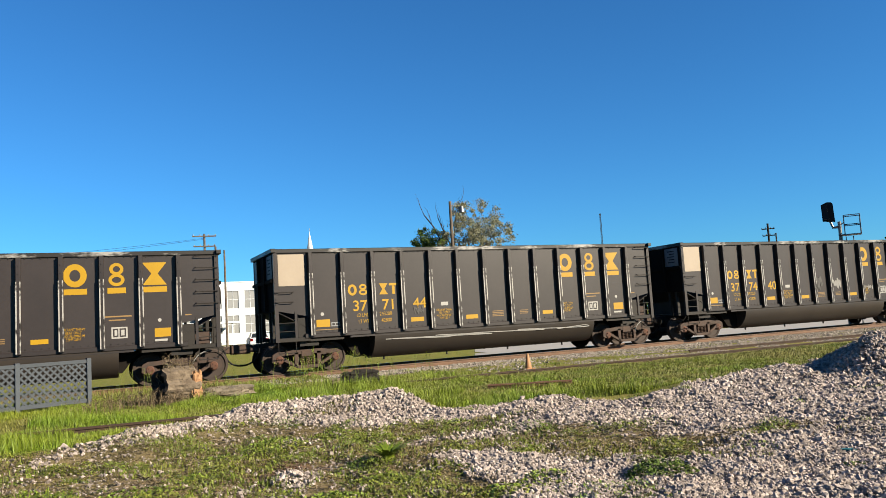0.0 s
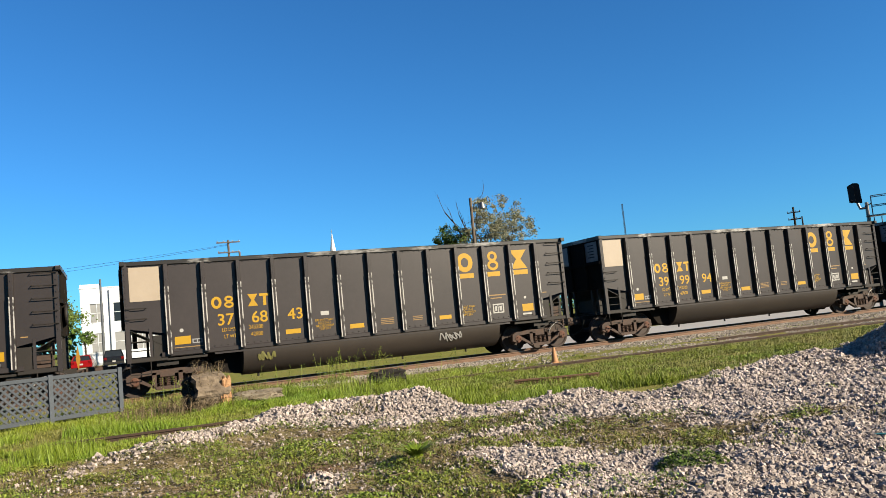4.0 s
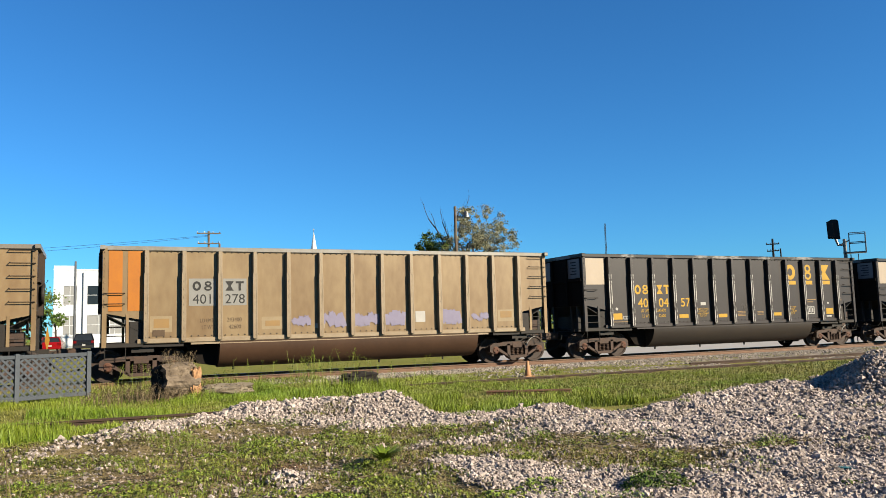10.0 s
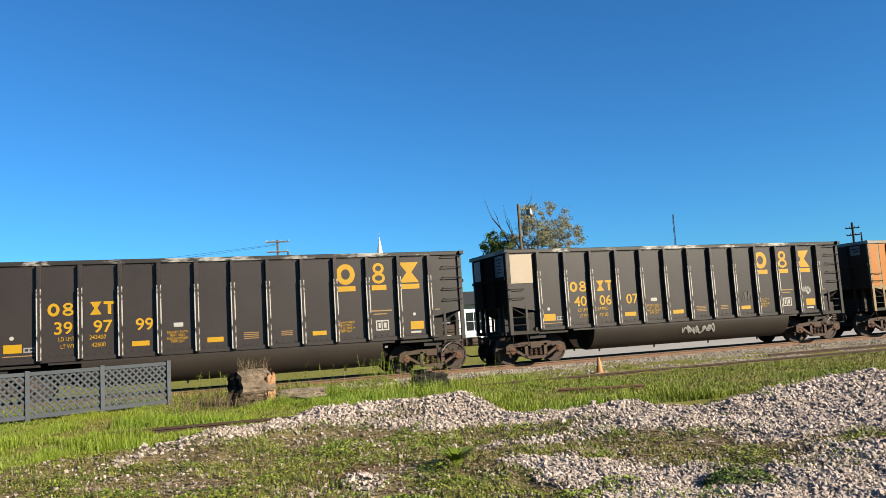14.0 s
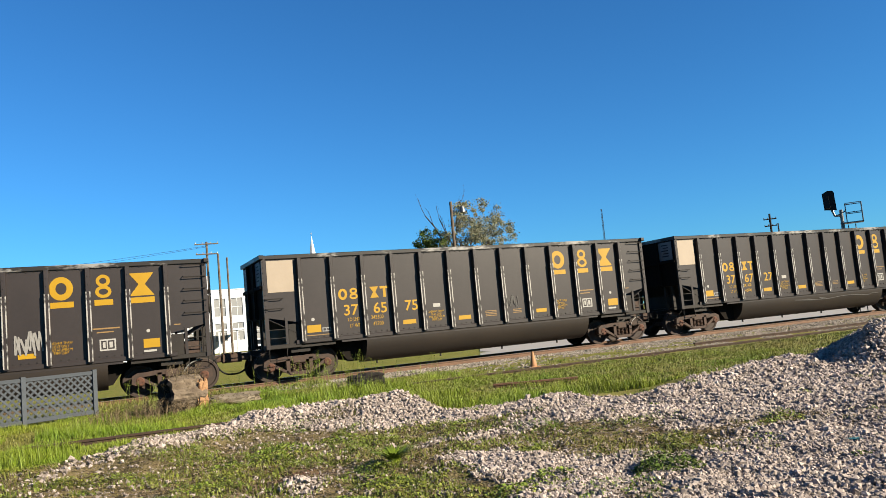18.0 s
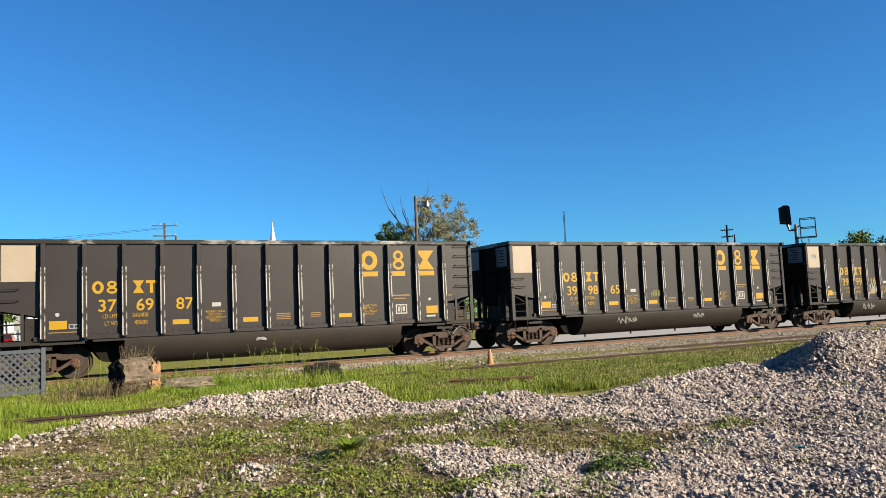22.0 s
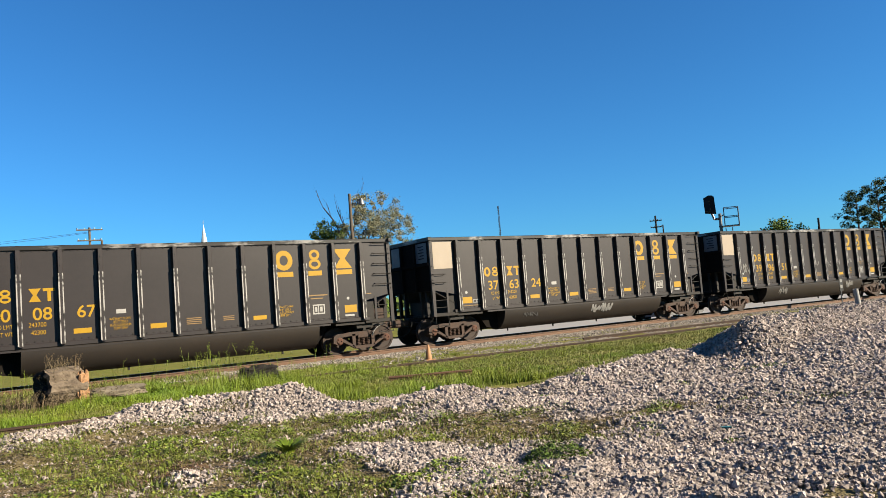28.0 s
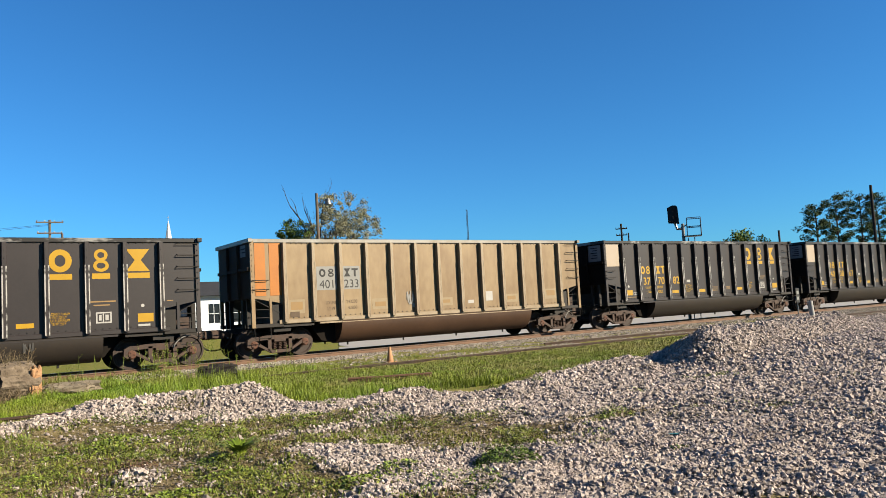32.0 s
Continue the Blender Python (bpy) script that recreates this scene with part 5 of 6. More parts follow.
def log_section(length, r, seed):
    """A sawn trunk lying along x: furrowed bark, a hollow cut on the -x end with its shade painted black, torn wood on
    the +x end.
    """
    me, n, k = Mesh(), 54, 17
    vs = []
    for j in range(k):
        x = -length / 2 + length * j / (k - 1)
        for i in range(n):
            a = 2 * math.pi * i / n
            c, d = math.cos(a), math.sin(a)
            q = 1 + 0.30 * noise.noise((c * 1.4, d * 1.4, seed + x * 0.8)) + 0.10 * noise.noise((c * 4, d * 4, x * 1.5 + seed))
            q -= 0.07 * max(0.0, 1 - 3.5 * abs(noise.noise((c * 7, d * 7, x * 1.3 + seed))))      # bark furrows
            q += 0.03 * noise.noise((c * 14, d * 14, x * 12))
            e = 0.10 * noise.noise((c * 1.8, d * 1.8, seed + 7)) if j in (0, k - 1) else 0.0
            vs.append((x + e, r * q * c, r * q * d * 0.9))
    me.add(vs, [(j * n + i, j * n + (i + 1) % n, (j + 1) * n + (i + 1) % n, (j + 1) * n + i) for j in range(k - 1) for i in range(n)])
    for end, slot in ((0, 2), (k - 1, 1)):
        me.slot = slot
        rim = vs[end * n:(end + 1) * n]
        s = 1 if end else -1
        rings = [rim]
        for m, depth in ((0.82, 0.03), (0.55, -0.05), (0.25, -0.10)):
            rings.append([(x + s * (depth + 0.09 * noise.noise((y * 6, z * 2.2, seed + m))), y * m, z * m) for x, y, z in rim])
        pts = [q for g in rings for q in g]
        fs = [(g * n + i, g * n + (i + 1) % n, (g + 1) * n + (i + 1) % n, (g + 1) * n + i) for g in range(3) for i in range(n)] + [tuple(range(3 * n, 4 * n))]
        me.add(pts, [q if s > 0 else q[::-1] for q in fs])
    return me


stump = thing("tree_stump", "short sawn tree trunk section lying among dry weeds", "log", pose(1.86, 19.28, 0.31, 0, 0, 20))
part("trunk_section", log_section(0.78, 0.46, 2.0), [LOGBARK, CUTWOOD, CHAR_SHADE], stump)
m = lump(0.13, 0.12, 0.34, 4.0, 0.5, 20, 16)
split = part("split_wood", m, CUTWOOD, stump, "torn orange heartwood on the broken edge")
split.matrix_basis = pose(0.31, -0.38, -0.04, -10, 10, 0)
slab = solid("wood_slab", lump(0.62, 0.26, 0.11, 11.0, 0.3, 26, 12), SLABWOOD, "flat grey weathered slab lying in grass", "slab", pose(3.03, 19.1, 0.10, 4, 0, -6))
beam = solid("charred_log", lump(0.46, 0.22, 0.17, 5.0, 0.45, 24, 12), CHAR_SHADE, "blackened broken log lying in grass", "log", pose(6.45, 19.3, 0.13, 0, 0, -14))
m = lump(0.3, 0.18, 0.09, 8.0, 0.4)
solid("broken_branch", m, LOGBARK, "weathered broken wood beside the charred log", "log", pose(5.95, 19.5, 0.06, 0, 0, 20))

cone = thing("traffic_cone", "faded orange traffic cone standing beside the track", "traffic cone", pose(11.42, 19.1, -0.06))
part("cone_body", Mesh().lathe([(0.10, 0.03), (0.098, 0.05), (0.03, 0.44), (0.022, 0.45)], "z", 18), CONE, cone, smooth=True)
part("cone_base", Mesh().soft(-0.14, 0.14, -0.14, 0.14, 0.0, 0.03, 0.01), CONE, cone)

pipe = Mesh().lathe([(0.085, -0.3), (0.085, 0.62), (0.07, 0.62), (0.07, 0.55)], "z", 16)
solid("plastic_pipe", pipe, WHITE, "white plastic pipe leaning out of the gravel heap", "pipe", pose(24.9, 14.0, 0.36, 0, -9, 0), smooth=True)
bag = lump(0.10, 0.03, 0.015, 3.0, 0.6)
solid("plastic_scrap", bag, BLUE, "turquoise scrap of plastic lying on gravel", "litter", pose(6.85, 5.47, ground_z(6.85, 5.47) + 0.02, 0, 0, -50))
sign = thing("track_sign", "small dark trackside sign with white marks on a post", "sign", pose(38.0, 22.2, -0.1))
part("sign_post", Mesh().rod((0, 0, 0), (0, 0, 1.3), 0.03), GALV, sign)
part("sign_board", Mesh().soft(-0.16, 0.16, -0.05, -0.032, 0.75, 1.5, 0.004), SIGBLACK, sign)
for z in (1.28, 0.98):
    part("sign_mark", Mesh().box(-0.10, 0.10, -0.056, -0.051, z - 0.08, z + 0.08), GREYPATCH, sign, "plain pale mark")


# ---- plants ----
def stalks(name, spots, height, n, material, label, seed, spread=0.3, twigs=4):
    """Tall thin seed-bearing stems in a clump."""
    rng = random.Random(seed)
    for cx, cy in spots:
        me = Mesh()
        for _ in range(n):
            x, y = rng.gauss(0, spread), rng.gauss(0, spread)
            h = height * rng.uniform(0.55, 1.15)
            lx, ly = rng.gauss(0, 0.12) * h, rng.gauss(0, 0.12) * h
            p = [Vector((x + lx * u * u, y + ly * u * u, h * u)) for u in (0, 0.35, 0.7, 1.0)]
            for a, b in zip(p, p[1:]):
                me.rod(a, b, 0.0045, 0.003, 3, False)
            for _ in range(twigs):
                u = rng.uniform(0.4, 1.0)
                o = Vector((x + lx * u * u, y + ly * u * u, h * u))
                e = o + Vector((rng.gauss(0, 0.05), rng.gauss(0, 0.05), rng.uniform(0.03, 0.1)))
                me.rod(o, e, 0.003, 0.002, 3, False)
                for _ in range(2):
                    c, s = e + Vector((rng.gauss(0, 0.012), rng.gauss(0, 0.012), rng.gauss(0, 0.012))), rng.uniform(0.006, 0.013)
                    me.add([c + Vector((s, 0, 0)), c + Vector((-s, 0, s)), c + Vector((0, s, -s))], [(0, 1, 2)])
        solid(name, me, material, label, "weed", pose(cx, cy, ground_z(cx, cy) - 0.01), kind="stuff")


stalks("tall_weed", [(4.5, 18.6), (5.0, 18.2), (5.6, 18.8), (5.2, 19.4), (6.0, 19.3)], 0.95, 9, WEED, "tall seeding green weeds in the grass", 31, 0.28)
stalks("tall_weed", [(7.2, 19.6), (8.4, 20.0), (3.4, 20.9), (3.9, 19.4), (1.0, 21.2)], 0.75, 6, WEED, "tall thin weeds in the grass", 32, 0.3)
stalks("dry_weed", [(1.82, 19.2), (2.02, 19.28)], 1.0, 52, DEADWEED, "dry brown weed stems over the trunk section", 33, 0.16, 6)
stalks("dry_weed", [(1.0, 18.9), (0.3, 18.4), (2.9, 19.1), (1.6, 18.6), (1.5, 19.3), (2.1, 19.2)], 0.30, 60, DEADWEED, "low dry brown weed stems in the grass", 34, 0.3, 3)
stalks("dry_weed", [(-0.6, 7.4)], 0.55, 5, DEADWEED, "dry straw stems standing in the weeds", 35, 0.05, 1)


def clump(name, cx, cy, r, h, n, material, label, seed, leaf=0.05, arch=False):
    """A low plant: many small leaves on short stems (or arching blades)."""
    rng = random.Random(seed)
    me = Mesh()
    for _ in range(n):
        a, d = rng.uniform(0, 6.283), r * math.sqrt(rng.random())
        if arch:
            x, y = 0.15 * d * math.cos(a), 0.15 * d * math.sin(a)
            L = h * rng.uniform(0.7, 1.2)
            o = Vector((math.cos(a), math.sin(a), 0))
            w = Vector((-math.sin(a), math.cos(a), 0)) * 0.010
            p = [Vector((x, y, 0)) + o * L * u * 0.8 * u + Vector((0, 0, L * (u - 0.45 * u * u))) for u in (0, 0.4, 0.75, 1)]
            me.add([p[0] - w, p[0] + w, p[1] + w, p[1] - w, p[2] + w * 0.7, p[2] - w * 0.7, p[3]], [(0, 1, 2, 3), (3, 2, 4, 5), (5, 4, 6)])
        else:
            z = h * (1 - (d / r) ** 2) * rng.uniform(0.3, 1.0)
            c = Vector((d * math.cos(a), d * math.sin(a), z))
            q = Euler((rng.uniform(-0.9, 0.9), rng.uniform(-0.9, 0.9), rng.uniform(0, 6.28))).to_matrix()
            s = leaf * rng.uniform(0.6, 1.3)
            me.add([c + q @ Vector((-s * 0.3, 0, 0)), c + q @ Vector((0, -s * 0.5, 0.1 * s)), c + q @ Vector((s * 0.3, 0, 0)), c + q @ Vector((0, s * 0.6, 0))], [(0, 1, 2, 3)])
    return solid(name, me, material, label, "plant", pose(cx, cy, ground_z(cx, cy)), kind="stuff" if name == "weed_clump" else "")


clump("low_bush", 4.83, 5.80, 0.36, 0.17, 1500, LEAF, "dense dark green low plant growing in gravel", 41, 0.032)
clump("grass_tuft", 2.97, 8.10, 0.30, 0.30, 160, GRASS, "bright arching grass tuft growing in gravel", 42, arch=True)
for k, (x, y, r, h, n) in enumerate([(0.4, 8.2, 0.5, 0.13, 700), (0.9, 8.7, 0.35, 0.10, 400), (3.9, 6.3, 0.35, 0.10, 500), (3.3, 6.0, 0.3, 0.1, 400), (7.5, 9.2, 0.22, 0.10, 250), (6.2, 9.9, 0.25, 0.1, 250),
                                     (4.9, 10.3, 0.3, 0.12, 300), (2.2, 10.2, 0.5, 0.12, 600), (3.2, 10.6, 0.5, 0.14, 600), (1.5, 9.8, 0.4, 0.1, 400), (5.6, 11.4, 0.25, 0.14, 260), (8.3, 10.4, 0.12, 0.28, 120),
                                     (1.9, 6.7, 0.4, 0.09, 500), (2.6, 7.3, 0.35, 0.08, 400), (-0.7, 8.9, 0.5, 0.1, 600), (0.2, 7.0, 0.5, 0.09, 600), (9.6, 8.3, 0.3, 0.07, 220), (6.3, 4.9, 0.2, 0.08, 160)]):
    clump("weed_clump", x, y, r, h, n, WEED, "low leafy green weeds growing in gravel", 50 + k, 0.038)


# ---- trees ----
def tree(name, x, y, height, crown_r, crown_z, leaves, leaf, leaf_mat, label, seed, limbs=9, bare=0, squash=0.8, gap=0.35, bunches=70, loose=(0.10, 0.28)):
    """Tapered trunk, forking limbs, and leaf clusters carried by the twig ends."""
    rng = random.Random(seed)
    out = thing(name, label, "tree", pose(x, y, -0.1))
    wood, tips = Mesh(), []

    def grow(a, d, length, r, depth):
        n = 3
        p = a
        for i in range(n):
            q = p + d * (length / n)
            d = (d + Vector((rng.gauss(0, 0.13), rng.gauss(0, 0.13), rng.gauss(0.03, 0.08)))).normalized()
            wood.rod(p, q, r * (1 - 0.25 * i / n), r * (1 - 0.25 * (i + 1) / n), 6 if depth < 2 else 4, False)
            p = q
        if depth >= 3:
            tips.append(p)
            return
        for _ in range(rng.choice((2, 3)) if depth else limbs):
            e = (d + Vector((rng.gauss(0, 0.75), rng.gauss(0, 0.75), rng.gauss(0.05, 0.4)))).normalized()
            grow(p if rng.random() < 0.5 else a.lerp(p, rng.uniform(0.6, 1)), e, (length if depth else crown_r * 0.8) * rng.uniform(0.45, 0.65), r * 0.5, depth + 1)
        tips.append(p)

    trunk_h = max(0.5, crown_z - crown_r * 0.6)
    grow(Vector((0, 0, 0)), Vector((0, 0, 1)), trunk_h, 0.02 * height, 0)
    part("trunk", wood, BARK, out)
    if leaves:
        cr = Mesh()
        cl = []
        for _ in range(bunches):
            v = Vector((rng.gauss(0, 1), rng.gauss(0, 1), rng.gauss(0, 1))).normalized() * rng.random() ** 0.45
            cl.append((Vector((v.x * crown_r, v.y * crown_r, crown_z + v.z * crown_r * squash)), crown_r * rng.uniform(*loose)))
        cl = cl[int(bunches * gap * 0.3):]
        for _ in range(leaves):
            c, s = rng.choice(cl)
            p = c + Vector((rng.gauss(0, 0.6), rng.gauss(0, 0.6), rng.gauss(0, 0.5))) * s
            q = Euler((rng.uniform(0, 6.28), rng.uniform(0, 6.28), 0)).to_matrix()
            w = leaf * rng.uniform(0.6, 1.3)
            cr.add([p + q @ Vector((-w * 0.4, 0, 0)), p + q @ Vector((0, -w * 0.55, 0)), p + q @ Vector((w * 0.4, 0, 0)), p + q @ Vector((0, w * 0.55, 0))], [(0, 1, 2, 3)])
        part("crown", cr, leaf_mat, out)
    return out


def polar(az, d):
    return d * math.sin(radians(az)), d * math.cos(radians(az))


def zat(el, d):
    return 1.475 + d * math.tan(radians(el))


tree("leafy_tree", *polar(27.6, 70), 12.1, 3.6, 9.0, 17000, 0.12, LEAF_OLIVE, "spreading tree with thin olive spring leaves", 61, limbs=12, squash=1.0, bunches=190, loose=(0.05, 0.13))
tree("leafy_tree", *polar(24.3, 72), 10.8, 1.8, 9.0, 4800, 0.13, LEAF, "small dark green tree beside the pole", 62)
tree("leafy_tree", *polar(-4.0, 88), 9.0, 3.0, 5.4, 8000, 0.20, LEAF, "full green tree in front of the white building", 63, squash=0.9)
tree("leafy_tree", *polar(-1.9, 86), 5.0, 0.9, 3.2, 1000, 0.16, LEAF, "small green tree in front of the white building", 64)
tree("leafy_tree", *polar(56.5, 130), 11.0, 3.2, 8.3, 5000, 0.28, LEAF, "round green tree beyond the tracks", 65)
tree("leafy_tree", *polar(67.0, 140), 9.0, 6.0, 5.5, 2600, 0.5, LEAF, "broad green tree beyond the tracks", 66)
for k, (az, d, r) in enumerate([(-12, 120, 6), (-8.5, 110, 5), (-15, 130, 7), (70, 160, 8), (75, 170, 9)]):
    tree("leafy_tree", *polar(az, d), 9, r, 4.5, 2200, 0.5, LEAF, "green tree far beyond the tracks", 70 + k)


def far_wood(az0, az1, d, h, count, seed):
    """A low ragged band of trees along the horizon."""
    rng, me = random.Random(seed), Mesh()
    while len(me.f) < count:
        az, dd = rng.uniform(az0, az1), d * rng.uniform(0.96, 1.12)
        x, y = polar(az, dd)
        top = h * (0.72 + 0.5 * noise.noise((az * 0.35, seed, 0.0)) + 0.35 * noise.noise((az * 1.4, seed, 4.0)))
        z = top * rng.random() ** 0.7
        q = Euler((rng.uniform(0, 6.28), rng.uniform(0, 6.28), 0)).to_matrix()
        w = 0.0045 * d * rng.uniform(0.5, 1.3)
        p = Vector((x, y, z))
        me.add([p + q @ Vector((-w * 0.5, 0, 0)), p + q @ Vector((0, -w * 0.5, 0)), p + q @ Vector((w * 0.5, 0, 0)), p + q @ Vector((0, w * 0.6, 0))], [(0, 1, 2, 3)])
    solid("far_wood", me, LEAF, "dark green far-off trees along the horizon", "trees", kind="stuff")


far_wood(-60, -2.6, 112, 8.0, 16000, 3)
far_wood(-2, 100, 320, 9.0, 14000, 5)


def dead_tree(x, y):
    rng = random.Random(9)
    out, me = thing("bare_tree", "leafless tree with thin branches behind the pole", "tree", pose(x, y, -0.1)), Mesh()

    def limb(p, d, L, r, n):
        for i in range(4):
            q = p + d * L / 4
            me.rod(p, q, r, r * 0.85, 5, False)
            r *= 0.85
            p, d = q, (d + Vector((rng.gauss(0, 0.12), rng.gauss(0, 0.12), rng.gauss(0.05, 0.06)))).normalized()
            if n and i:
                e = (d + Vector((rng.gauss(0, 0.3), rng.gauss(0, 0.3), rng.gauss(0.1, 0.2)))).normalized()
                limb(p, e, L * 0.30, r * 0.6, n - 1)

    limb(Vector((0, 0, 0)), Vector((0, 0, 1)), 6.5, 0.16, 0)
    limb(Vector((0, 0, 6.4)), Vector((-0.36, 0.2, 0.9)).normalized(), 5.7, 0.10, 3)
    limb(Vector((0, 0, 7.6)), Vector((-0.22, 0.1, 0.95)).normalized(), 3.9, 0.08, 3)
    limb(Vector((0, 0, 6.4)), Vector((0.04, 0, 1)).normalized(), 5.9, 0.09, 3)
    part("trunk", me, BARK, out)


dead_tree(*polar(25.9, 71))


def pine(x, y, h, r, seed):
    """A bare tapering stem with upswept branches that carry rounded puffs of needles."""
    rng = random.Random(seed)
    out, wood, cr = thing("pine_tree", "tall pine with a sparse rounded crown", "tree", pose(x, y, -0.1), "pines beyond the tracks"), Mesh(), Mesh()
    lean = rng.gauss(0, 0.03) * h
    for i in range(6):
        wood.rod((lean * i / 6, 0, h * i / 6), (lean * (i + 1) / 6, 0, h * (i + 1) / 6), 0.26 * (1 - i / 7.5), 0.26 * (1 - (i + 1) / 7.5), 7, False)
    for b in range(17):
        u = 0.52 + 0.48 * (b + rng.random()) / 17
        a, L = b * 2.4 + rng.uniform(-0.5, 0.5), r * rng.uniform(0.55, 1.0) * (0.55 + 0.45 * math.sin(math.pi * min(1.0, (u - 0.5) / 0.5)))
        o = Vector((lean * u, 0, h * u - 0.4))
        e = o + Vector((math.cos(a) * L, math.sin(a) * L, 0.2 + 0.35 * L))
        wood.rod(o, e, 0.06, 0.025, 4, False)
        for k in range(3):
            c = o.lerp(e, (1.02, 0.8, 0.55)[k]) + Vector((rng.gauss(0, 0.2), rng.gauss(0, 0.2), rng.gauss(0.1, 0.12)))
            s = rng.uniform(0.6, 1.0) * (1.1 - 0.2 * k)
            for _ in range(110):
                v = Vector((rng.gauss(0, 1), rng.gauss(0, 1), rng.gauss(0, 1))).normalized() * rng.random() ** 0.4
                p = c + Vector((v.x, v.y, 0.66 * v.z)) * s
                q = Euler((rng.uniform(0, 6.28), rng.uniform(0, 6.28), 0)).to_matrix()
                w = 0.22 * rng.uniform(0.6, 1.3)
                cr.add([p + q @ Vector((-w * 0.3, 0, 0)), p + q @ Vector((0, -w * 0.6, 0)), p + q @ Vector((w * 0.3, 0, 0)), p + q @ Vector((0, w * 0.6, 0))], [(0, 1, 2, 3)])
    part("trunk", wood, BARK, out)
    part("crown", cr, LEAF_PINE, out)


for k, (az, el, r) in enumerate([(61.2, 5.4, 2.7), (62.5, 5.85, 2.9), (63.8, 5.7, 3.0), (64.9, 5.6, 2.8), (66.2, 5.2, 2.6)]):
    pine(*polar(az, 130 + 3 * k), zat(el, 130 + 3 * k), r, 80 + k)


# ---- poles, signal, mast ----
def pole(az, el, d, r, material, label, arms=(), lamp=False):
    x, y = polar(az, d)
    out, h = thing("utility_pole", label, "utility pole", pose(x, y, -0.1, 0, 0, -az)), zat(el, d) + 0.1
    part("shaft", Mesh().rod((0, 0, 0), (0, 0, h), r, r * 0.75, 10), material, out)
    for z, w in arms:
        a = part("crossarm", Mesh().soft(-w / 2, w / 2, -r - 0.10, -r, h - z, h - z + 0.14, 0.02), material, out)
        for k in (-0.46, -0.18, 0.18, 0.46):
            part("insulator", Mesh().lathe([(0.03, 0), (0.06, 0.03), (0.05, 0.14), (0.02, 0.16)], "z", 8, pose(k * w, -r - 0.05, h - z + 0.14)), GALV, a)
    if lamp:
        part("lamp_arm", Mesh().tube([(r, 0, h - 0.75), (0.35, 0, h - 0.5), (0.62, 0, h - 0.35)], 0.03), GALV, out)
        part("lamp_head", Mesh().lathe([(0.06, -0.1), (0.20, -0.06), (0.16, 0.12), (0.10, 0.30), (0.04, 0.32)], "z", 14, pose(0.66, 0, h - 0.62)), GALV, out, "grey street lamp head")
    return out


pole(25.86, 8.85, 45, 0.11, POLEWOOD, "weathered wooden pole carrying a street lamp", lamp=True)
p3 = pole(7.75, 7.2, 90, 0.16, POLEWOOD, "wooden utility pole with two crossarms", ((0.35, 2.6), (1.5, 2.4)))
pole(48.28, 5.3, 110, 0.17, POLEDARK, "dark utility pole with short crossarms", ((0.8, 1.6), (1.7, 1.5)))
pole(48.75, 4.6, 130, 0.14, POLEDARK, "dark utility pole without arms")
pole(58.85, 3.93, 100, 0.15, POLEDARK, "dark utility pole without arms")
pole(64.6, 6.35, 85, 0.17, POLEDARK, "tall dark utility pole in front of the pines")
pole(8.5, 6.3, 84, 0.14, POLEWOOD, "slim wooden pole by the white building")
pole(9.1, 6.0, 88, 0.13, POLEWOOD, "slim wooden pole by the white building")
pole(-0.9, 5.0, 102, 0.16, GALV, "grey pole in front of the white building")
x0, y0 = polar(7.75, 90)
x1, y1 = polar(-14, 100)
for k in range(2):
    z0, z1 = zat(6.9, 90) - 0.1 * k, zat(4.9, 100) - 0.6 * k
    pts = [(x0 + (x1 - x0) * u, y0 + (y1 - y0) * u, z0 + (z1 - z0) * u - 1.2 * u * (1 - u)) for u in [i / 12 for i in range(13)]]
    solid("overhead_wire", Mesh().tube(pts, 0.018, 4), SIGBLACK, "thin black overhead wire between poles", "wire")

sx, sy = polar(52.67, 46)
signal = thing("railway_signal", "black railway signal head on a galvanised mast with platform", "railway signal", pose(sx, sy, -0.1, 0, 0, -52.67))
top, pz = zat(4.95, 46), zat(4.05, 46)
part("mast", Mesh().rod((0, 0, 0), (0, 0, top + 0.1), 0.09, n=12), GALV, signal)
part("bracket", Mesh().tube([(0, 0, top - 0.2), (-0.32, -0.1, top - 0.2), (-0.42, -0.1, top + 0.15)], 0.07, 8), GALV, signal)
hz = zat(5.1, 46)
head = Mesh().prism_y([(-0.78, hz + 0.04), (-0.18, hz - 0.04), (-0.22, hz + 0.95), (-0.30, hz + 1.04), (-0.52, hz + 1.06), (-0.80, hz + 0.93)], -0.22, -0.16)
s_head = part("signal_head", head, SIGBLACK, signal, "matt black signal head with hoods")
part("hood", Mesh().prism_y([(-0.74, hz + 0.12), (-0.46, hz + 0.08), (-0.52, hz + 0.92), (-0.76, hz + 0.86)], -0.60, -0.22), SIGBLACK, s_head)
part("signal_housing", Mesh().prism_y([(-0.44, hz + 0.06), (-0.24, hz + 0.04), (-0.26, hz + 0.96), (-0.40, hz + 1.0)], -0.16, 0.10), SIGBLACK, s_head)
part("platform", Mesh().box(-0.1, 1.0, -0.4, 0.4, pz + 0.05, pz + 0.10), GALV, signal, "galvanised grating platform")
for a in ((0.22, -0.4), (0.98, -0.4), (0.22, 0.4), (0.98, 0.4)):
    part("railing_post", Mesh().rod((a[0], a[1], pz + 0.1), (a[0], a[1], pz + 1.1), 0.025, n=6), GALV, signal)
for z in (0.6, 1.1):
    part("handrail", Mesh().tube([(0.22, -0.4, pz + z), (0.98, -0.4, pz + z), (0.98, 0.4, pz + z), (0.22, 0.4, pz + z)], 0.022, 6), GALV, signal)
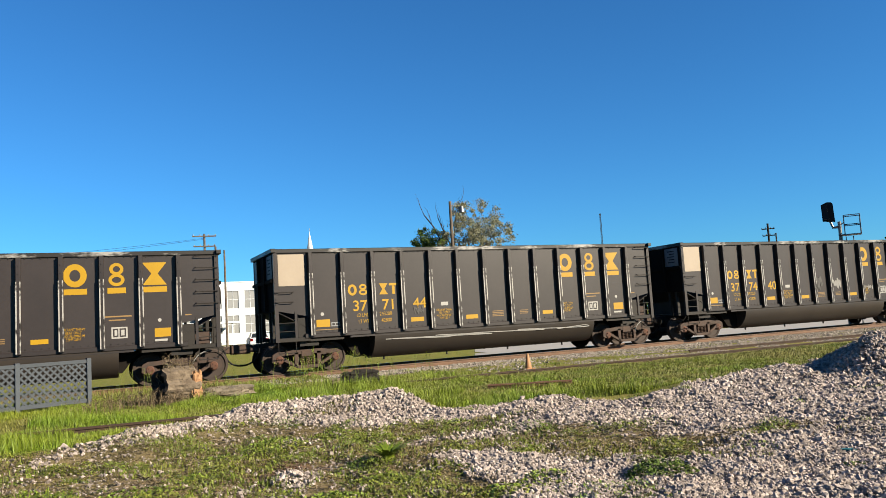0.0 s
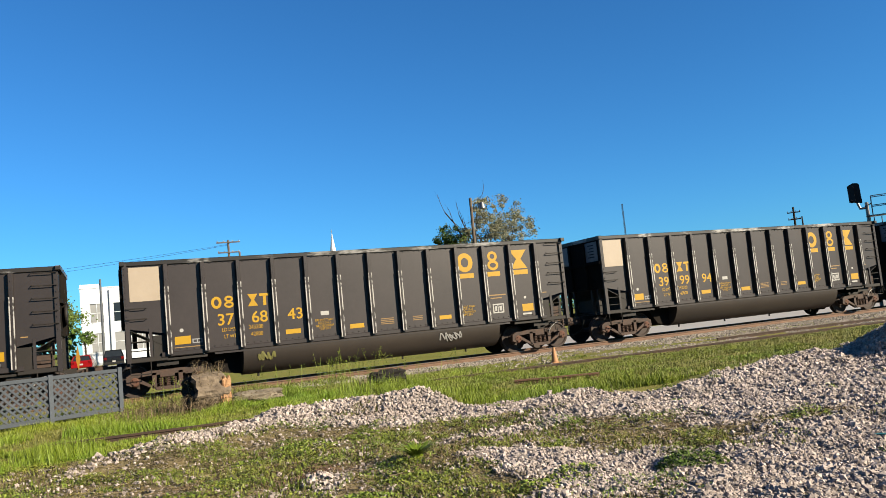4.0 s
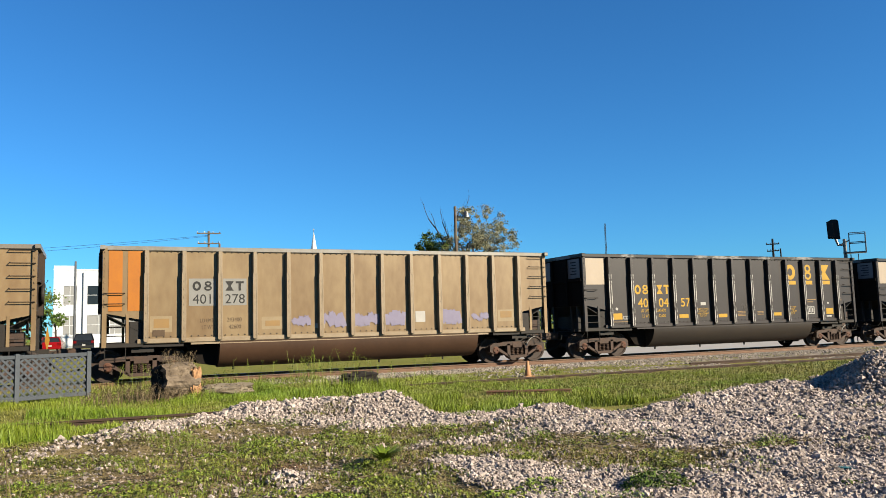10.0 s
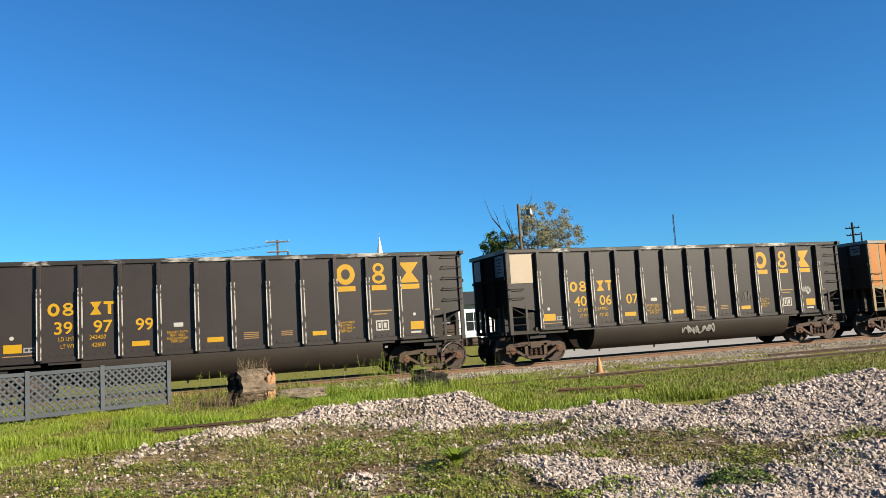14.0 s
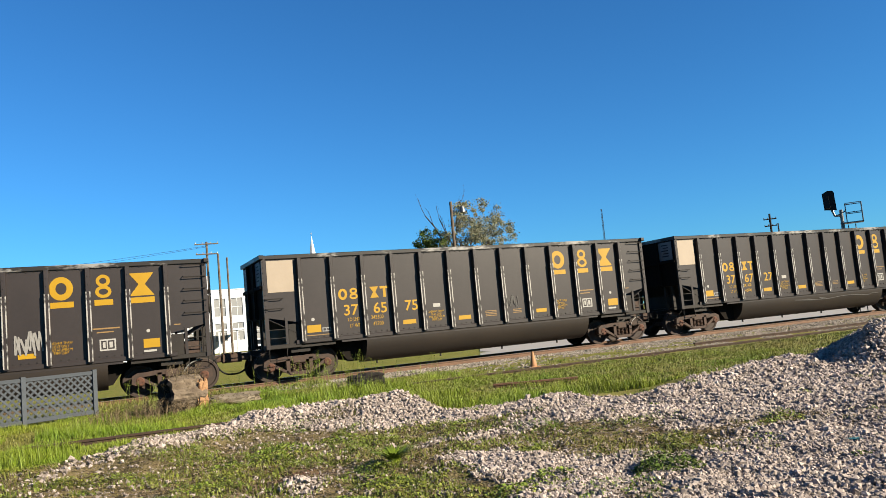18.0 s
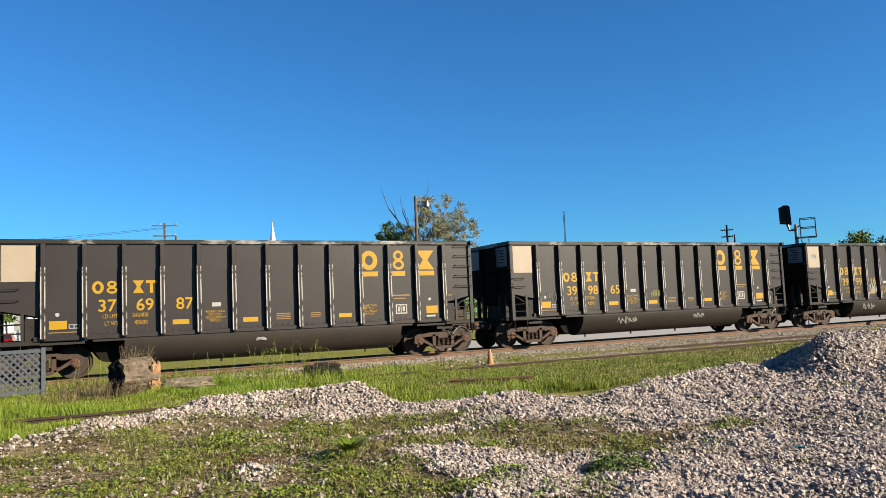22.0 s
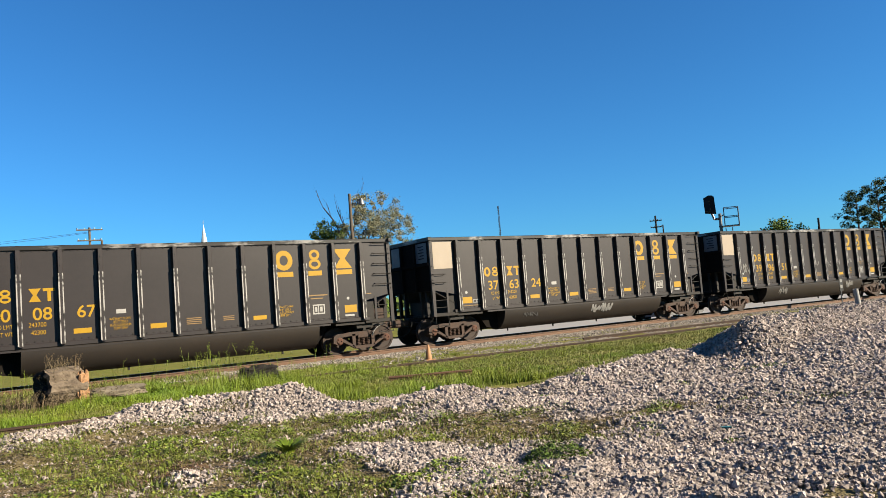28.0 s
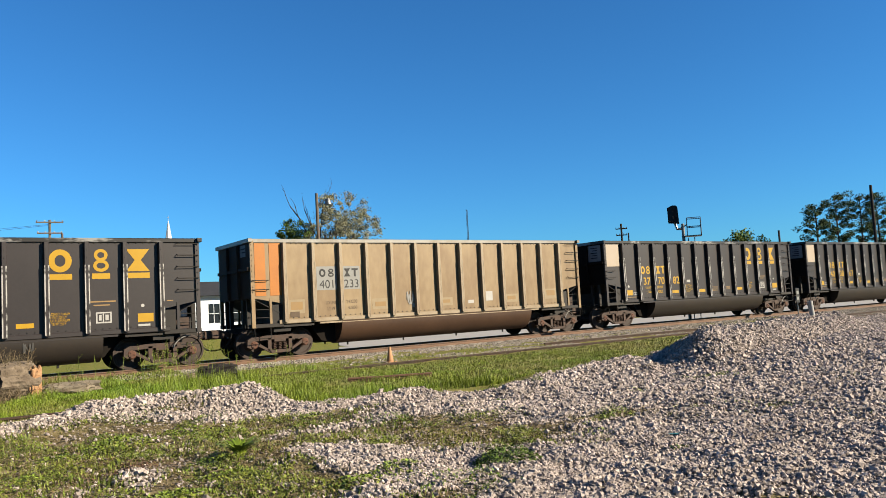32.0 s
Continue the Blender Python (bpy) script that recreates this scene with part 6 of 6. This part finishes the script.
part("ladder", Mesh().rod((0.25, 0.1, 0), (0.25, 0.1, pz), 0.025, n=6).rod((0.6, 0.1, 0), (0.6, 0.1, pz), 0.025, n=6), GALV, signal)
part("arm_brace", Mesh().tube([(-0.2, 0, pz + 0.55), (0.0, 0, pz + 0.62), (0.22, 0, pz + 0.75)], 0.03), GALV, signal)

mx, my = polar(36.95, 250)
mast = thing("radio_mast", "thin grey lattice radio mast far away", "radio mast", pose(mx, my, -0.1))
mh = zat(7.15, 250)
for k in range(3):
    a = 2 * math.pi * k / 3
    part("mast_leg", Mesh().rod((0.35 * math.cos(a), 0.35 * math.sin(a), 0), (0.2 * math.cos(a), 0.2 * math.sin(a), mh), 0.06, n=5), POLEDARK, mast)
br = Mesh()
for i in range(40):
    a, b = 2 * math.pi * (i % 3) / 3, 2 * math.pi * ((i + 1) % 3) / 3
    br.rod((0.3 * math.cos(a), 0.3 * math.sin(a), mh * i / 40), (0.3 * math.cos(b), 0.3 * math.sin(b), mh * (i + 1) / 40), 0.04, n=4)
part("bracing", br, POLEDARK, mast)
ax, ay = polar(2.9, 120)
solid("antenna", Mesh().rod((0, 0, 0), (0, 0, zat(5.9, 120)), 0.04, 0.02, 6), GALV, "thin grey antenna behind the building", "antenna", pose(ax, ay, 0))

# ---- buildings and road beyond ----
road = Mesh().box(-400, 600, 35.2, 38.7, -0.9, -0.675)
tagged(new("road", road.data("road", ASPHALT)), "sunlit grey asphalt road beyond the tracks", "road", kind="structure")
apron = Mesh()
for i in range(20):
    xa, xb = 10.5 + i * 6, 16.5 + i * 6
    for j in range(11):
        ya, yb = 28.6 + j * 2, 30.6 + j * 2
        la, lb = max(xa, 0.51 * ya), max(xa, 0.51 * yb)
        if la >= xb or lb >= xb:
            continue
        apron.add([(la, ya, ground_z(la, ya) + 0.03), (xb, ya, ground_z(xb, ya) + 0.03), (xb, yb, ground_z(xb, yb) + 0.03), (lb, yb, ground_z(lb, yb) + 0.03)], [(0, 1, 2, 3)])
tagged(new("pavement", apron.data("pavement", ASPHALT)), "pale grey paved apron sloping to the road", "pavement", kind="structure")
lot = Mesh().box(-18, 30, 78, 97, -0.12, -0.06)
tagged(new("pavement", lot.data("pavement", ASPHALT)), "grey paved parking lot by the building", "pavement", kind="structure")


def window(bld, x, z, w, h, y, glass=BLIND, bars=1):
    wdw = part("window", Mesh().box(x - w / 2, x + w / 2, y + 0.10, y + 0.13, z, z + h), glass, bld, "window with pale closed blinds" if glass is BLIND else "dark glazed window")
    m = Mesh()
    for a, b, c, d in ((x - w / 2 - 0.06, x - w / 2, z - 0.06, z + h + 0.06), (x + w / 2, x + w / 2 + 0.06, z - 0.06, z + h + 0.06), (x - w / 2, x + w / 2, z + h, z + h + 0.06), (x - w / 2, x + w / 2, z - 0.06, z)):
        m.box(a, b, y - 0.02, y + 0.10, c, d)
    for k in range(bars):
        m.box(x - w / 2 + w * (k + 1) / (bars + 1) - 0.03, x - w / 2 + w * (k + 1) / (bars + 1) + 0.03, y + 0.06, y + 0.10, z, z + h)
    m.box(x - w / 2, x + w / 2, y + 0.06, y + 0.10, z + h / 2 - 0.03, z + h / 2 + 0.03)
    part("frame", m, BLDG, wdw)


def wall_with_holes(me, x0, x1, z0, z1, y0, y1, holes):
    """A wall slab with rectangular openings through it."""
    xs = sorted({x0, x1, *[h[0] for h in holes], *[h[1] for h in holes]})
    for a, b in zip(xs, xs[1:]):
        cut = sorted((h[2], h[3]) for h in holes if h[0] <= a and h[1] >= b)
        z = z0
        for c, d in cut + [(z1, z1)]:
            if c > z:
                me.box(a, b, y0, y1, z, c)
            z = max(z, d)


def block(name, x0, x1, y, depth, h, wins, label, wall=BLDG, side=BLDG_SHADED):
    b = thing(name, label, "building", pose(0, 0, -0.1))
    me = Mesh()
    wall_with_holes(me, x0, x1, 0, h, y, y + 0.3, [(x - w / 2, x + w / 2, z, z + hh) for x, z, w, hh, _ in wins])
    part("front_wall", me, wall, b)
    part("side_wall", Mesh().box(x0, x0 + 0.3, y + 0.3, y + depth, 0, h), side, b)
    part("side_wall", Mesh().box(x1 - 0.3, x1, y + 0.3, y + depth, 0, h), side, b)
    part("back_wall", Mesh().box(x0 + 0.3, x1 - 0.3, y + depth - 0.3, y + depth, 0, h), wall, b)
    part("roof", Mesh().box(x0 + 0.3, x1 - 0.3, y + 0.3, y + depth - 0.3, h - 0.7, h - 0.5), GREYROOF, b)
    part("parapet_coping", Mesh().box(x0 - 0.06, x1 + 0.06, y - 0.06, y + 0.36, h, h + 0.12), wall, b)
    for x, z, w, hh, dark in wins:
        window(b, x, z, w, hh, y, GLASS if dark else BLIND, 1)
    return b


D = 108.0
U = lambda az: D * math.tan(radians(az))
H = zat(4.62, D)
wins = []
for i, az in enumerate((-1.2, 0.55, 1.6, 2.8, 4.0)):
    w = 1.5 if i in (0, 3) else 2.6
    wins += [(U(az), 5.5, w, 2.4, i in (1, 2)), (U(az), 1.7, w, 2.4, False)]
main = block("white_building", U(-2.2), U(4.6), D, 22, H - 0.3, wins, "white two-storey stucco building with parapet")
part("raised_parapet", Mesh().box(U(-2.2), U(-0.9), D - 0.02, D + 0.4, H - 0.18, H + 0.25), BLDG, main)
part("downpipe", Mesh().rod((U(-0.35), D - 0.15, 0), (U(-0.35), D - 0.15, H - 0.6), 0.12), BLDG, main)
block("white_building", U(4.6), U(6.1), D + 7, 15, H - 1.2, [(U(5.3), 5.0, 1.6, 2.4, True), (U(5.3), 1.7, 1.6, 2.2, False)], "set-back part of the building in painted bluish shade", BLDG_SHADED)
right = block("white_building", U(6.1), U(12.6), D, 20, zat(3.75, D), [(U(a), z, 1.5, 2.4, False) for a in (6.6, 8.4, 9.6, 10.8, 11.8) for z in (1.6, 5.0)], "white two-storey stucco building with parapet")
part("stair_tower", Mesh().box(U(7.05), U(7.75), D - 1.0, D - 0.02, 0, zat(4.8, D)), BLDG, right)
part("canopy", Mesh().box(U(4.3), U(9.5), D - 6, D - 1.2, 2.9, 3.15), BLDG, right, "white entrance canopy")
for az in (4.5, 5.6, 6.7, 7.8, 9.0):
    part("canopy_post", Mesh().box(U(az) - 0.1, U(az) + 0.1, D - 5.8, D - 5.6, 0, 2.9), BLDG, right)
block("low_building", 26.3, 38.5, 87.0, 10, 4.1, [(28.6, 1.1, 1.3, 2.2, True), (31.5, 1.1, 1.3, 2.2, True), (35.1, 1.1, 2.1, 2.2, True)], "low white building with a dark grey roof")
part("pitched_roof", Mesh().prism_x([(86.1, 4.25), (97.9, 4.25), (92.0, 6.1)], 25.7, 39.1), GREYROOF, bpy.data.objects["low_building"])

cx, cy = polar(15.24, 250)
church = thing("church_steeple", "slender white church spire far beyond the train", "steeple", pose(cx, cy, -0.1, 0, 0, 20))
sz, tz = zat(5.6, 250), zat(7.2, 250)
part("spire", Mesh().lathe([(1.15, sz), (0.75, sz + 2.6), (0.03, tz)], "z", 8), BLDG, church)
part("belfry", Mesh().box(-1.4, 1.4, -1.4, 1.4, sz - 7, sz), BLDG, church)
part("tower", Mesh().box(-2.2, 2.2, -2.2, 2.2, 0, sz - 7), BLDG, church)
part("cross", Mesh().box(-0.05, 0.05, -0.05, 0.05, tz, tz + 1.1).box(-0.3, 0.3, -0.05, 0.05, tz + 0.6, tz + 0.7), GALV, church)


# ---- vehicles ----
def vehicle(x, y, turn, paint, label, tall=0.0, length=4.7, name="parked_car"):
    """A car along +x: lower body, cabin with glass, wheels, lamps, bumpers."""
    c = thing(name, label, "car", pose(x, y, -0.06, 0, 0, turn))
    L, W, h = length / 2, 0.92, 0.95 + tall * 0.5
    body = Mesh()
    prof = [(-L, 0.45), (-L + 0.06, 0.30), (L - 0.06, 0.30), (L, 0.5), (L - 0.05, 0.72), (L - 0.9, h - 0.02), (-L + 0.15, h + 0.03), (-L, h - 0.15)]
    for y0, y1, k in ((-W, -W + 0.12, 0.02), (-W + 0.12, W - 0.12, 0.0), (W - 0.12, W, 0.02)):
        body.prism_y([(a * (1 - k), b) for a, b in prof], y0, y1)
    b = part("body", body, paint, c)
    top = 1.42 + tall
    part("cabin", Mesh().add([(-L + 0.2, -W + 0.06, h), (1.0, -W + 0.06, h), (1.0, W - 0.06, h), (-L + 0.2, W - 0.06, h),
                              (-L + 0.55, -W + 0.26, top), (0.25, -W + 0.26, top), (0.25, W - 0.26, top), (-L + 0.55, W - 0.26, top)],
                             [(0, 1, 5, 4), (1, 2, 6, 5), (2, 3, 7, 6), (3, 0, 4, 7), (0, 3, 2, 1), (4, 5, 6, 7)]), GLASS, c, "dark car glass")
    part("roof", Mesh().soft(-L + 0.5, 0.3, -W + 0.24, W - 0.24, top - 0.02, top + 0.05, 0.02), paint, c)
    for s in (-1, 1):
        part("pillar", Mesh().rod((-L + 0.2, s * (W - 0.05), h), (-L + 0.55, s * (W - 0.25), top), 0.06, n=6), paint, c)
        part("tail_lamp", Mesh().box(-L - 0.02, -L + 0.05, *sorted((s * (W - 0.02), s * (W - 0.28))), h - 0.28, h - 0.05), LAMPRED, c)
        for xx in (-L + 0.85, L - 0.85):
            w = part("wheel", Mesh().lathe([(0.18, -0.11), (0.33, -0.11), (0.35, -0.06), (0.35, 0.06), (0.33, 0.11), (0.18, 0.11)], "y", 20, pose(xx, s * (W - 0.10), 0.35)), RUBBER, c)
            part("rim", Mesh().lathe([(0.03, s * 0.06), (0.06, s * 0.13), (0.21, s * 0.12), (0.22, s * 0.05)], "y", 16, pose(xx, s * (W - 0.10), 0.35)), GALV, w)
    part("bumper", Mesh().soft(-L - 0.05, -L + 0.1, -W + 0.02, W - 0.02, 0.35, 0.58, 0.03), RUBBER if paint is DARKCAR else paint, c)
    part("number_plate", Mesh().box(-L - 0.07, -L - 0.05, -0.15, 0.15, 0.55, 0.70), WHITE, c, "blank white plate")
    return c


vehicle(*polar(-2.15, 84), 86, REDCAR, "red hatchback parked by the white building")
vehicle(*polar(-0.3, 84), 90, DARKCAR, "dark grey sport utility car parked by the white building", 0.25)
vehicle(*polar(6.25, 86), 82, WHITECAR, "white sport utility car parked by the white building", 0.2)
vehicle(*polar(11.2, 80), 84, WHITECAR, "white car parked by the white building")
vehicle(*polar(13.0, 81), 84, SILVERCAR, "silver car parked beside the white car")
passing = vehicle(60, 37.0, 180, SILVERCAR, "silver car driving along the road beyond the tracks", 0.1, name="moving_car")
kx, ky = polar(-2.5, 60)
marker = thing("road_marker", "slender yellow marker on a post beyond the track", "marker", pose(kx, ky, -0.1))
part("marker_post", Mesh().rod((0, 0, 0), (0, 0, 1.3), 0.03), GALV, marker)
part("marker_blade", Mesh().prism_y([(-0.15, 1.3), (0, 0.5), (0.15, 1.3), (0, 2.3)], -0.05, -0.03), MARKER, marker)


# ---- movement ----
HEAD = [(0.0, 12.46), (1.0, 23.36), (4.0, 56.04), (6.5, 83.18), (9.0, 110.13), (10.0, 120.86), (11.0, 131.70), (13.0, 152.96), (14.0, 163.64), (15.5, 179.59),
        (17.5, 200.85), (19.0, 216.92), (22.0, 248.84), (23.0, 259.40), (26.0, 291.57), (28.5, 318.24), (30.0, 334.53), (32.0, 356.02)]


def motions():
    for i, car in enumerate(train):
        walk(car, [(t, pose(x + PITCH * (2 - i), TRACK_Y, RAIL_Z)) for t, x in HEAD])

    # wheels turn while their car is near enough to be seen
    reach = 2 * math.pi * 0.457
    for i, car in enumerate(train):
        inside = [k / FPS for k in range(0, 32 * FPS + 1) if -32 < np.interp(k / FPS, *zip(*HEAD)) + PITCH * (2 - i) < 62]
        if not inside:
            continue
        times = [t for t in (0.0,) if inside[0] > 0] + inside + [t for t in (32.0,) if inside[-1] < 32]
        for w in [o for o in car.children_recursive if o.name.startswith("wheelset")]:
            rows = []
            for t in times:
                d = np.interp(min(max(t, inside[0]), inside[-1]), *zip(*HEAD)) - np.interp(inside[0], *zip(*HEAD))
                rows.append((t, Matrix.Translation(w.location) @ Matrix.Rotation(2 * math.pi * d / reach, 4, "Y")))
            walk(w, rows)
    walk(passing, [(t, pose(14.1 - 14.0 * (t - 30.0), 37.0, -0.68, 0, 0, 180)) for t in (0.0, 16.0, 32.0)])


motions()
